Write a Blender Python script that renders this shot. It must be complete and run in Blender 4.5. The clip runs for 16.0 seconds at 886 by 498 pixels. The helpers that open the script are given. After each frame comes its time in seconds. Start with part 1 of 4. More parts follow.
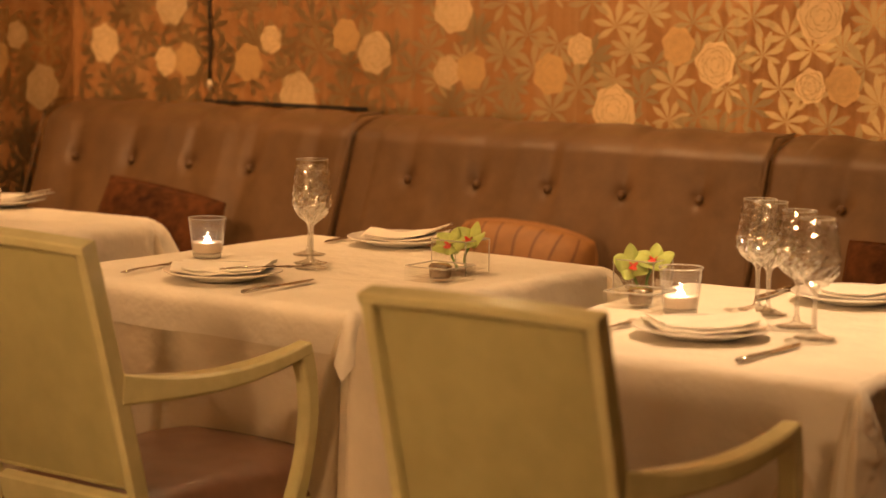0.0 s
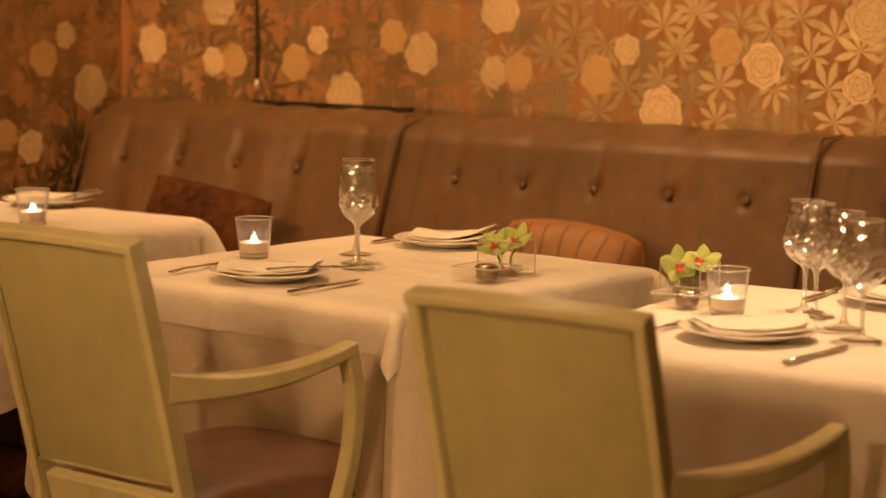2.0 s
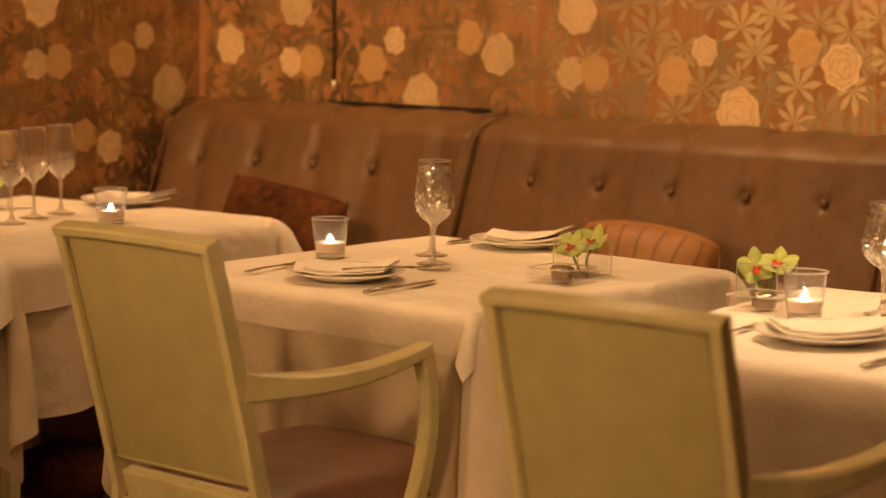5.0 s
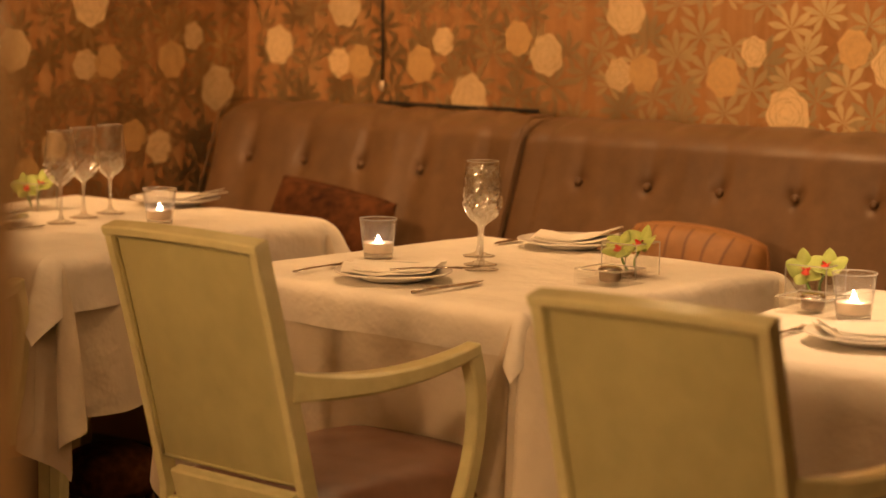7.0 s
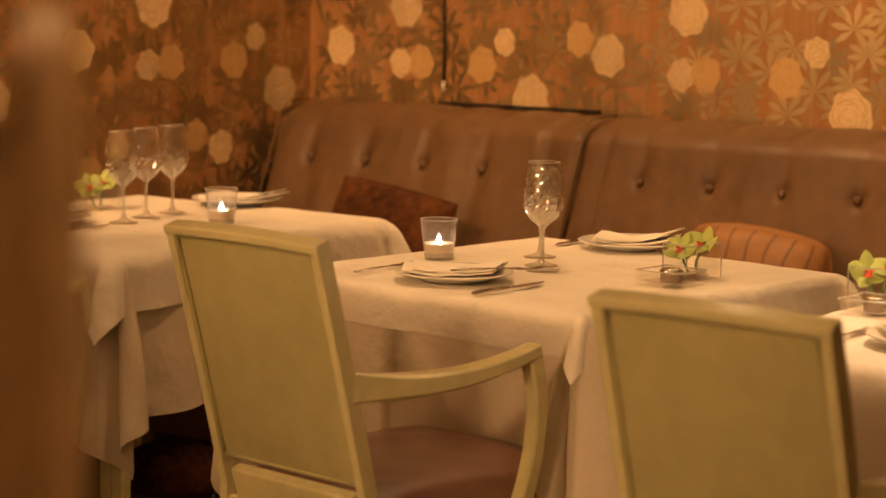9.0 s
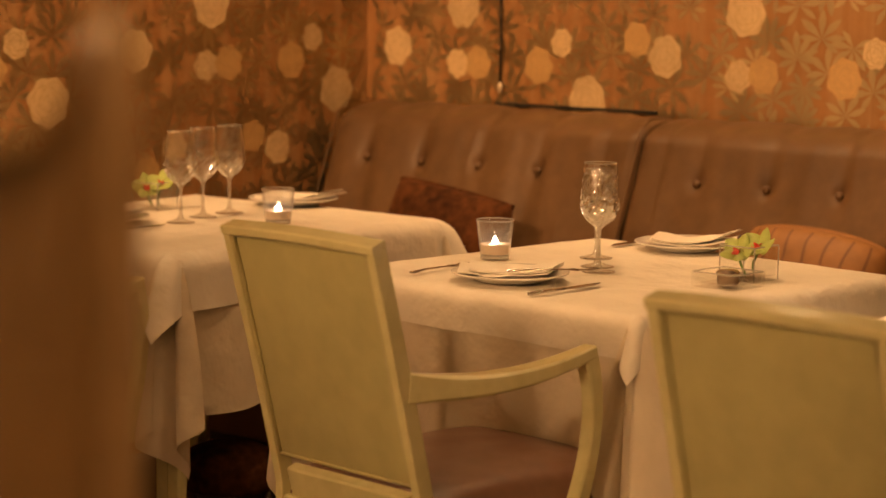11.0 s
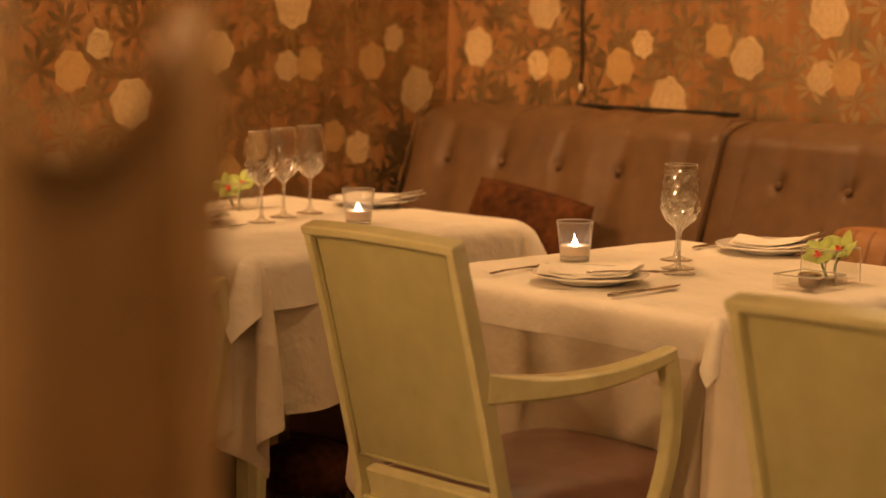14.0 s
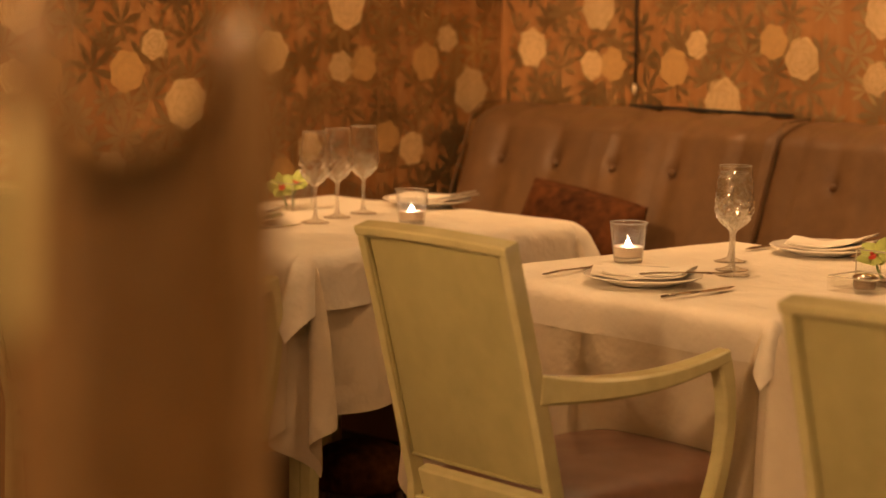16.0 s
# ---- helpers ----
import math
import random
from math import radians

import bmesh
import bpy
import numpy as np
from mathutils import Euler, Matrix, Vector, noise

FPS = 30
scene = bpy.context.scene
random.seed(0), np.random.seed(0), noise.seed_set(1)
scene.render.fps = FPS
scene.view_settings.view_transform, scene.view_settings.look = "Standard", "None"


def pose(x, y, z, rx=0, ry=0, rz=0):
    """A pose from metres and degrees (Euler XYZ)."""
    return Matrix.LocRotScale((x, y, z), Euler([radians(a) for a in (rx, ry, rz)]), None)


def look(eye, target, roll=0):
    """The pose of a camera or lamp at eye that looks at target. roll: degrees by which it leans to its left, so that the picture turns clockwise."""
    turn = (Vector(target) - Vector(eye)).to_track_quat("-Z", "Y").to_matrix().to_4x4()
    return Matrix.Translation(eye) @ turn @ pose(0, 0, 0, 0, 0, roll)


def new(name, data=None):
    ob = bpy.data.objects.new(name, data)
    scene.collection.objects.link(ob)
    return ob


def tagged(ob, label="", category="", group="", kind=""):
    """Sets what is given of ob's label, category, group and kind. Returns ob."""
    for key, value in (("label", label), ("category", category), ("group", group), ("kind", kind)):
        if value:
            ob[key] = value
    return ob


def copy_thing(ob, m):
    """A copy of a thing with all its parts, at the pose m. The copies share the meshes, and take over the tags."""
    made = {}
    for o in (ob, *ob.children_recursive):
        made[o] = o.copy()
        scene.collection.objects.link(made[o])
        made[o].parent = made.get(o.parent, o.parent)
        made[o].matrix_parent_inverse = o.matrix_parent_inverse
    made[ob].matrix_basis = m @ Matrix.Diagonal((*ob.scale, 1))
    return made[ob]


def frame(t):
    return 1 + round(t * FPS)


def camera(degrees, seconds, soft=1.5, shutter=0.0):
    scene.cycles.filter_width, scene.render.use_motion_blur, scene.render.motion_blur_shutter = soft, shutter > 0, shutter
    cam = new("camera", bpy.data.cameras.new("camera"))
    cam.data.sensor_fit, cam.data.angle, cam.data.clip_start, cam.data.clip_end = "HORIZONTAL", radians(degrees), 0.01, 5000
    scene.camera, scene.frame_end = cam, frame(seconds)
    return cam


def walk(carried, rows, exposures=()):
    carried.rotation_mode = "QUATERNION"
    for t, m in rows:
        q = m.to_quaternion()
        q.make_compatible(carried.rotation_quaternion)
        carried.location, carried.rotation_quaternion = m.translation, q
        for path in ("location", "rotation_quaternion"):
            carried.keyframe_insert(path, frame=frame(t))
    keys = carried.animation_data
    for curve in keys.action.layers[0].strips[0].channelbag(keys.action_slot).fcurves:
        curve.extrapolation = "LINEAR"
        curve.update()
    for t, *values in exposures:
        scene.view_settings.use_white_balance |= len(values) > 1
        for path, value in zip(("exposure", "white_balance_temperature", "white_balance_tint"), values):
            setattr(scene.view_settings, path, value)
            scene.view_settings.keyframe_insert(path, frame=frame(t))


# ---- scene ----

from math import sin, cos, pi, exp, sqrt, hypot, atan2

# ---- camera: a level pan from one spot, seated eye height ----
cam = camera(23.62, 16.0, soft=1.5)
EYE, PITCH, LEAN, HEAD = 1.355, 7.35, 0.686, 36.0
PAN = [(0.0, 4.63), (0.5, 4.293), (1.0, 3.941), (1.5, 3.659), (2.0, 3.368), (2.5, 2.98), (3.0, 2.626), (3.5, 2.28), (4.0, 1.95),
       (6.5, 0.329), (7.0, 0.0), (7.5, -0.329), (8.0, -0.678), (8.5, -1.16), (9.0, -1.658), (11.5, -3.494), (12.0, -3.799),
       (12.5, -4.124), (13.0, -4.481), (13.5, -4.895), (14.0, -5.359), (14.5, -5.777), (15.0, -6.096), (15.5, -6.447), (16.0, -6.809)]
walk(cam, [(t, pose(0, 0, EYE, 0, 0, HEAD - yaw) @ pose(0, 0, 0, 90 - PITCH) @ pose(0, 0, 0, 0, 0, LEAN)) for t, yaw in PAN])
cam.data.dof.use_dof = True
cam.data.dof.focus_distance = 4.3
cam.data.dof.aperture_fstop = 3.3

# ---- room numbers ----
WALL_Y, WALL_X = 5.0, -4.39          # papered back wall and papered side wall
ROOM_R, ROOM_S, CEIL = 2.6, -2.6, 2.75
BANQ_TOP, SEAT_Z = 0.962, 0.46
TABLE_Z = 0.75
WARM = (1.0, 0.51, 0.20)

# ---- world and lights ----
world = bpy.data.worlds.new("world")
scene.world = world
world.use_nodes = True
world.node_tree.nodes["Background"].inputs[0].default_value = (0.3, 0.16, 0.07, 1)
world.node_tree.nodes["Background"].inputs[1].default_value = 0.01
scene.view_settings.exposure = 0.78


# ---- materials ----
def material(name, color, rough=0.5, metal=0.0, vary=0.12, grain=60.0, bump=0.1, bump_scale=200.0, spec=0.5, coat=0.0, second=None, stretch=(1, 1, 1), sheen=0.0, relief=0.002):
    m = bpy.data.materials.new(name)
    m.use_nodes = True
    nt = m.node_tree
    b = nt.nodes["Principled BSDF"]
    tc = nt.nodes.new("ShaderNodeTexCoord")
    mp = nt.nodes.new("ShaderNodeMapping")
    mp.inputs["Scale"].default_value = stretch
    nt.links.new(tc.outputs["Object"], mp.inputs["Vector"])
    big = nt.nodes.new("ShaderNodeTexNoise")
    big.inputs["Scale"].default_value = grain * 0.12
    big.inputs["Detail"].default_value = 4
    small = nt.nodes.new("ShaderNodeTexNoise")
    small.inputs["Scale"].default_value = grain
    small.inputs["Detail"].default_value = 5
    nt.links.new(mp.outputs[0], big.inputs["Vector"])
    nt.links.new(mp.outputs[0], small.inputs["Vector"])
    add = nt.nodes.new("ShaderNodeMath")
    add.operation = "ADD"
    nt.links.new(big.outputs[0], add.inputs[0])
    nt.links.new(small.outputs[0], add.inputs[1])
    half = nt.nodes.new("ShaderNodeMath")
    half.operation = "MULTIPLY"
    half.inputs[1].default_value = 0.5
    nt.links.new(add.outputs[0], half.inputs[0])
    ramp = nt.nodes.new("ShaderNodeValToRGB")
    c2 = second or tuple(min(1, c * (1 + vary)) for c in color)
    c1 = tuple(c * (1 - vary) for c in color)
    ramp.color_ramp.elements[0].position, ramp.color_ramp.elements[0].color = 0.32, (*c1, 1)
    ramp.color_ramp.elements[1].position, ramp.color_ramp.elements[1].color = 0.68, (*c2, 1)
    nt.links.new(half.outputs[0], ramp.inputs[0])
    nt.links.new(ramp.outputs[0], b.inputs["Base Color"])
    rr = nt.nodes.new("ShaderNodeMapRange")
    rr.inputs["To Min"].default_value = max(0.02, rough - 0.08)
    rr.inputs["To Max"].default_value = min(1, rough + 0.08)
    nt.links.new(big.outputs[0], rr.inputs["Value"])
    nt.links.new(rr.outputs[0], b.inputs["Roughness"])
    b.inputs["Metallic"].default_value = metal
    b.inputs["Specular IOR Level"].default_value = spec
    b.inputs["Coat Weight"].default_value = coat
    b.inputs["Sheen Weight"].default_value = sheen
    if bump:
        bn = nt.nodes.new("ShaderNodeTexNoise")
        bn.inputs["Scale"].default_value = bump_scale
        bn.inputs["Detail"].default_value = 3
        nt.links.new(mp.outputs[0], bn.inputs["Vector"])
        bp = nt.nodes.new("ShaderNodeBump")
        bp.inputs["Strength"].default_value = bump
        bp.inputs["Distance"].default_value = relief
        nt.links.new(bn.outputs[0], bp.inputs["Height"])
        nt.links.new(bp.outputs[0], b.inputs["Normal"])
    return m


def glass_material(name, tint=(0.995, 0.995, 0.985), ripple=0.0, gloss=1.0, haze=0.06, rough=0.03):
    """Thin clear glass: see-through, with mirror gloss that grows towards grazing angles, whitened by a haze."""
    m = bpy.data.materials.new(name)
    m.use_nodes = True
    nt = m.node_tree
    nt.nodes.remove(nt.nodes["Principled BSDF"])
    clear = nt.nodes.new("ShaderNodeBsdfTransparent")
    clear.inputs[0].default_value = (*tint, 1)
    shine = nt.nodes.new("ShaderNodeBsdfGlossy")
    shine.inputs["Roughness"].default_value = rough
    facing = nt.nodes.new("ShaderNodeLayerWeight")
    facing.inputs[0].default_value = 0.5
    fres = nt.nodes.new("ShaderNodeMath")
    fres.operation = "POWER"
    fres.inputs[1].default_value = 3.5
    nt.links.new(facing.outputs["Facing"], fres.inputs[0])
    mul = nt.nodes.new("ShaderNodeMath")
    mul.operation, mul.use_clamp = "MULTIPLY_ADD", True
    mul.inputs[1].default_value = 0.45 * gloss
    mul.inputs[2].default_value = 0.04 * gloss
    mix = nt.nodes.new("ShaderNodeMixShader")
    nt.links.new(fres.outputs[0], mul.inputs[0])
    nt.links.new(mul.outputs[0], mix.inputs[0])
    nt.links.new(clear.outputs[0], mix.inputs[1])
    nt.links.new(shine.outputs[0], mix.inputs[2])
    # a share of milky white, painted in for bright reflections and refraction
    milk = nt.nodes.new("ShaderNodeBsdfDiffuse")
    milk.inputs[0].default_value = (0.9, 0.88, 0.82, 1)
    back = nt.nodes.new("ShaderNodeBsdfTranslucent")
    back.inputs[0].default_value = (0.9, 0.88, 0.82, 1)
    both = nt.nodes.new("ShaderNodeMixShader")
    nt.links.new(milk.outputs[0], both.inputs[1])
    nt.links.new(back.outputs[0], both.inputs[2])
    hazed = nt.nodes.new("ShaderNodeMixShader")
    hazed.inputs[0].default_value = haze
    nt.links.new(mix.outputs[0], hazed.inputs[1])
    nt.links.new(both.outputs[0], hazed.inputs[2])
    nt.links.new(hazed.outputs[0], nt.nodes["Material Output"].inputs[0])
    if ripple:
        tc = nt.nodes.new("ShaderNodeTexCoord")
        tex = nt.nodes.new("ShaderNodeTexVoronoi")
        tex.inputs["Scale"].default_value = 110
        bp = nt.nodes.new("ShaderNodeBump")
        bp.inputs["Strength"].default_value = ripple
        bp.inputs["Distance"].default_value = 0.01
        nt.links.new(tc.outputs["Object"], tex.inputs["Vector"])
        nt.links.new(tex.outputs[0], bp.inputs["Height"])
        nt.links.new(bp.outputs[0], shine.inputs["Normal"])
    return m


def glow_material(name, color, strength):
    m = bpy.data.materials.new(name)
    m.use_nodes = True
    nt = m.node_tree
    nt.nodes.remove(nt.nodes["Principled BSDF"])
    e = nt.nodes.new("ShaderNodeEmission")
    e.inputs[0].default_value = (*color, 1)
    e.inputs[1].default_value = strength
    nt.links.new(e.outputs[0], nt.nodes["Material Output"].inputs[0])
    return m


def sheen_bands(m, tint, amount):
    """Faint vertical bands of uneven width: light sheen on the paper, painted into the colour."""
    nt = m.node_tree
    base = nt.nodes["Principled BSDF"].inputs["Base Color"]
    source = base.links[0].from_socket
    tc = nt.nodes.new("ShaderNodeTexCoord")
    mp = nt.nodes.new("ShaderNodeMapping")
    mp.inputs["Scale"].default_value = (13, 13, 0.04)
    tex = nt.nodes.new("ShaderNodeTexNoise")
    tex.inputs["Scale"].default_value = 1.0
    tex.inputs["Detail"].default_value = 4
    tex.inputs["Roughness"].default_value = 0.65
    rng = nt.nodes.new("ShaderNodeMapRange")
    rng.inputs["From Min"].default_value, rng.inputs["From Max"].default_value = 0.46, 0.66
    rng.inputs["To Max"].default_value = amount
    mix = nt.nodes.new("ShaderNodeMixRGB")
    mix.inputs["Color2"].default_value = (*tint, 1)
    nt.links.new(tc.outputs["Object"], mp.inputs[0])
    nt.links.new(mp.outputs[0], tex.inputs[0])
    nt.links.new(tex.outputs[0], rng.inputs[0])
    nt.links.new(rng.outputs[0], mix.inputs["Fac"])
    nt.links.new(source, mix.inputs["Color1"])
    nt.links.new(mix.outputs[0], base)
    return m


M = {
    "paper": sheen_bands(material("paper_ground", (0.34, 0.166, 0.060), rough=0.5, vary=0.18, grain=40, bump=0.15, bump_scale=500, spec=0.3), (0.50, 0.33, 0.16), 0.5),
    "leaf": material("paper_leaf", (0.46, 0.36, 0.20), rough=0.40, metal=0.9, vary=0.14, grain=25, bump=0.1, bump_scale=300),
    "flower": material("paper_flower", (0.72, 0.54, 0.30), rough=0.5, metal=0.1, vary=0.14, grain=60, bump=0.1),
    "flower_dark": material("paper_flower_dark", (0.56, 0.36, 0.15), rough=0.5, metal=0.1, vary=0.14, grain=60, bump=0.1),
    "petal_line": material("paper_petal_line", (0.50, 0.34, 0.15), rough=0.5, metal=0.2, vary=0.1, grain=60),
    "leather": material("banquette_leather", (0.132, 0.074, 0.034), rough=0.41, vary=0.28, grain=18, bump=0.25, bump_scale=420, spec=0.34),
    "seat_leather": material("chair_leather", (0.17, 0.092, 0.066), rough=0.33, vary=0.22, grain=25, bump=0.25, bump_scale=400),
    "lacquer": material("brown_lacquer", (0.22, 0.142, 0.066), rough=0.34, vary=0.2, grain=30, bump=0.05, coat=0.5),
    "dark_leather": material("dark_leather", (0.30, 0.195, 0.09), rough=0.45, vary=0.25, grain=25, bump=0.3, bump_scale=300),
    "paint": material("chair_paint", (0.66, 0.64, 0.33), rough=0.24, vary=0.12, grain=30, bump=0.12, bump_scale=120, coat=0.6, second=(0.74, 0.71, 0.40)),
    "chair_cloth": material("chair_cloth", (0.47, 0.45, 0.215), rough=0.42, vary=0.12, grain=22, bump=0.3, bump_scale=700, stretch=(1, 1, 1), sheen=0.1),
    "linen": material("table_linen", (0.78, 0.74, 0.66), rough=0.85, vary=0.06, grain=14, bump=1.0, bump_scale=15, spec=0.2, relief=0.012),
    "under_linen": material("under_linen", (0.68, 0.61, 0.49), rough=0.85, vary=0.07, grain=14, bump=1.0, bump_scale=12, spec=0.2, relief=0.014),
    "napkin": material("napkin_linen", (0.82, 0.79, 0.72), rough=0.8, vary=0.05, grain=30, bump=0.3, bump_scale=900, spec=0.2),
    "china": material("china", (0.80, 0.78, 0.74), rough=0.12, vary=0.02, grain=20, bump=0.0),
    "steel": material("steel", (0.55, 0.52, 0.48), rough=0.2, metal=1.0, vary=0.08, grain=60, bump=0.05),
    "glass": glass_material("clear_glass", gloss=1.1, haze=0.008),
    "crystal": glass_material("hazed_crystal", gloss=7.0, haze=0.045, rough=0.08),
    "votive_glass": glass_material("votive_glass", gloss=2.0, haze=0.018, rough=0.05),
    "bowl_glass": glass_material("bowl_glass", gloss=4.0, haze=0.002, rough=0.08),
    # extra white painted into rims and edges for the light they catch
    "rim": glass_material("whitened_glass_rim", gloss=3.0, haze=0.30),
    "smoke": material("smoked_glass", (0.22, 0.16, 0.11), rough=0.12, vary=0.1, grain=40, bump=0.0),
    "wax": material("wax", (0.66, 0.56, 0.47), rough=0.5, vary=0.04, grain=60),
    "flame": glow_material("flame", (1.0, 0.72, 0.52), 75.0),
    "petal": material("orchid_petal", (0.38, 0.47, 0.13), rough=0.5, vary=0.18, grain=60, bump=0.15, bump_scale=200),
    "lip": material("orchid_lip", (0.55, 0.05, 0.03), rough=0.4, vary=0.2, grain=80),
    "stem": material("stem_green", (0.12, 0.22, 0.05), rough=0.5, vary=0.2, grain=80),
    "pillow_dark": material("pillow_dark", (0.075, 0.024, 0.008), rough=0.85, vary=0.7, grain=40, bump=0.3, bump_scale=300, second=(0.13, 0.048, 0.015), spec=0.15),
    "pillow_orange": material("pillow_orange", (0.26, 0.12, 0.035), rough=0.6, vary=0.2, grain=30, bump=0.3, bump_scale=300),
    "stripe": material("pillow_stripe", (0.16, 0.07, 0.025), rough=0.6, vary=0.2, grain=30),
    "carpet": material("carpet", (0.05, 0.03, 0.022), rough=0.95, vary=0.5, grain=120, bump=0.6, bump_scale=500),
    "plaster": material("plaster", (0.50, 0.36, 0.22), rough=0.8, vary=0.06, grain=12, bump=0.1),
    "black": material("black_cord", (0.012, 0.009, 0.007), rough=0.6, vary=0.1, grain=40),
    "ivory": material("ivory_plastic", (0.6, 0.5, 0.36), rough=0.4, vary=0.05, grain=40),
    "wood": material("dark_wood", (0.10, 0.05, 0.025), rough=0.4, vary=0.3, grain=30, stretch=(1, 1, 0.15)),
    "trim_white": material("lamp_trim", (0.7, 0.65, 0.58), rough=0.4, vary=0.04, grain=30),
    "bulb": glow_material("bulb", (1.0, 0.62, 0.28), 120.0),
    "opal": glow_material("opal_glass", (1.0, 0.53, 0.22), 76.0),
}


def vary_islands(m, low, high):
    nt = m.node_tree
    base = nt.nodes["Principled BSDF"].inputs["Base Color"]
    source = base.links[0].from_socket
    geo = nt.nodes.new("ShaderNodeNewGeometry")
    rng = nt.nodes.new("ShaderNodeMapRange")
    rng.inputs["To Min"].default_value, rng.inputs["To Max"].default_value = low, high
    mix = nt.nodes.new("ShaderNodeMixRGB")
    mix.blend_type = "MULTIPLY"
    mix.inputs["Fac"].default_value = 1.0
    nt.links.new(geo.outputs["Random Per Island"], rng.inputs[0])
    nt.links.new(source, mix.inputs["Color1"])
    nt.links.new(rng.outputs[0], mix.inputs["Color2"])
    nt.links.new(mix.outputs[0], base)


vary_islands(M["leaf"], 0.62, 1.12)
vary_islands(M["flower"], 0.80, 1.08)
# the same painted sheen over the printed leaves and peonies
sheen_bands(M["leaf"], (0.52, 0.38, 0.20), 0.5)
sheen_bands(M["flower"], (0.80, 0.62, 0.36), 0.4)


# ---- building helpers ----
def part(name, bm, mat, parent=None, label="", smooth=False):
    bm.normal_update()
    me = bpy.data.meshes.new(name)
    bm.to_mesh(me)
    bm.free()
    if smooth:
        for p in me.polygons:
            p.use_smooth = True
    me.materials.append(M[mat])
    ob = new(name, me)
    if parent is not None:
        ob.parent = parent
    if label:
        tagged(ob, label)
    return ob


def thing(name, label, category, m=None, group="", kind=""):
    ob = new(name)
    ob.empty_display_size = 0.05
    if m is not None:
        ob.matrix_world = m
    return tagged(ob, label, category, group, kind)


def box(bm, lo, hi, bevel=0.0, segs=2):
    r = bmesh.ops.create_cube(bm, size=1.0)
    vs = r["verts"]
    for v in vs:
        v.co = Vector([lo[i] + (v.co[i] + 0.5) * (hi[i] - lo[i]) for i in range(3)])
    if bevel:
        es = list({e for v in vs for e in v.link_edges})
        bmesh.ops.bevel(bm, geom=es, offset=bevel, segments=segs, affect="EDGES", profile=0.5)
    return bm


def boxed(lo, hi, bevel=0.0, segs=2):
    return box(bmesh.new(), lo, hi, bevel, segs)


def lathe(bm, prof, n=32, centre=(0, 0, 0), close=False):
    rings = []
    for r, z in prof:
        if r < 1e-6:
            rings.append([bm.verts.new((centre[0], centre[1], centre[2] + z))])
        else:
            rings.append([bm.verts.new((centre[0] + r * cos(2 * pi * i / n), centre[1] + r * sin(2 * pi * i / n), centre[2] + z)) for i in range(n)])
    pairs = list(zip(rings, rings[1:]))
    if close:
        pairs.append((rings[-1], rings[0]))
    for a, b in pairs:
        for i in range(n):
            j = (i + 1) % n
            if len(a) == 1 and len(b) == 1:
                continue
            if len(a) == 1:
                bm.faces.new((a[0], b[j], b[i]))
            elif len(b) == 1:
                bm.faces.new((a[i], a[j], b[0]))
            else:
                bm.faces.new((a[i], a[j], b[j], b[i]))
    bmesh.ops.recalc_face_normals(bm, faces=bm.faces)
    return bm


def sweep(bm, pts, widths, heights, side=Vector((1, 0, 0)), chamfer=0.25):
    """A bar of chamfered rectangular section along a line; widths run along side."""
    rings = []
    n = len(pts)
    for i, p in enumerate(pts):
        p = Vector(p)
        d = (Vector(pts[min(i + 1, n - 1)]) - Vector(pts[max(i - 1, 0)])).normalized()
        s = (side - d * side.dot(d)).normalized()
        u = d.cross(s).normalized()
        w, h = widths[i] / 2, heights[i] / 2
        c = min(w, h) * chamfer
        rings.append([bm.verts.new(p + s * a + u * b) for a, b in
                      ((w, h - c), (w - c, h), (-w + c, h), (-w, h - c), (-w, -h + c), (-w + c, -h), (w - c, -h), (w, -h + c))])
    for a, b in zip(rings, rings[1:]):
        for i in range(8):
            j = (i + 1) % 8
            bm.faces.new((a[i], a[j], b[j], b[i]))
    bm.faces.new(rings[0])
    bm.faces.new(rings[-1][::-1])
    bmesh.ops.recalc_face_normals(bm, faces=bm.faces)
    return bm


def tube(bm, pts, r, n=8):
    rings = []
    for i, p in enumerate(pts):
        p = Vector(p)
        d = (Vector(pts[min(i + 1, len(pts) - 1)]) - Vector(pts[max(i - 1, 0)])).normalized()
        s = d.orthogonal().normalized()
        u = d.cross(s)
        rr = r[i] if isinstance(r, (list, tuple)) else r
        rings.append([bm.verts.new(p + s * rr * cos(2 * pi * k / n) + u * rr * sin(2 * pi * k / n)) for k in range(n)])
    for a, b in zip(rings, rings[1:]):
        for i in range(n):
            j = (i + 1) % n
            bm.faces.new((a[i], a[j], b[j], b[i]))
    bm.faces.new(rings[0][::-1])
    bm.faces.new(rings[-1])
    return bm


def grid(bm, fn, nu, nv, wrap=False):
    vs = [[bm.verts.new(fn(i / nu, j / nv)) for j in range(nv + 1)] for i in range(nu + 1)]
    for i in range(nu):
        for j in range(nv):
            bm.faces.new((vs[i][j], vs[i + 1][j], vs[i + 1][j + 1], vs[i][j + 1]))
    return vs


def bez(a, b, c, d, n):
    out = []
    for i in range(n + 1):
        t = i / n
        out.append(Vector(a) * (1 - t) ** 3 + Vector(b) * 3 * t * (1 - t) ** 2 + Vector(c) * 3 * t * t * (1 - t) + Vector(d) * t ** 3)
    return out


def nz(x, y, z=0.0):
    return noise.noise(Vector((x, y, z)))


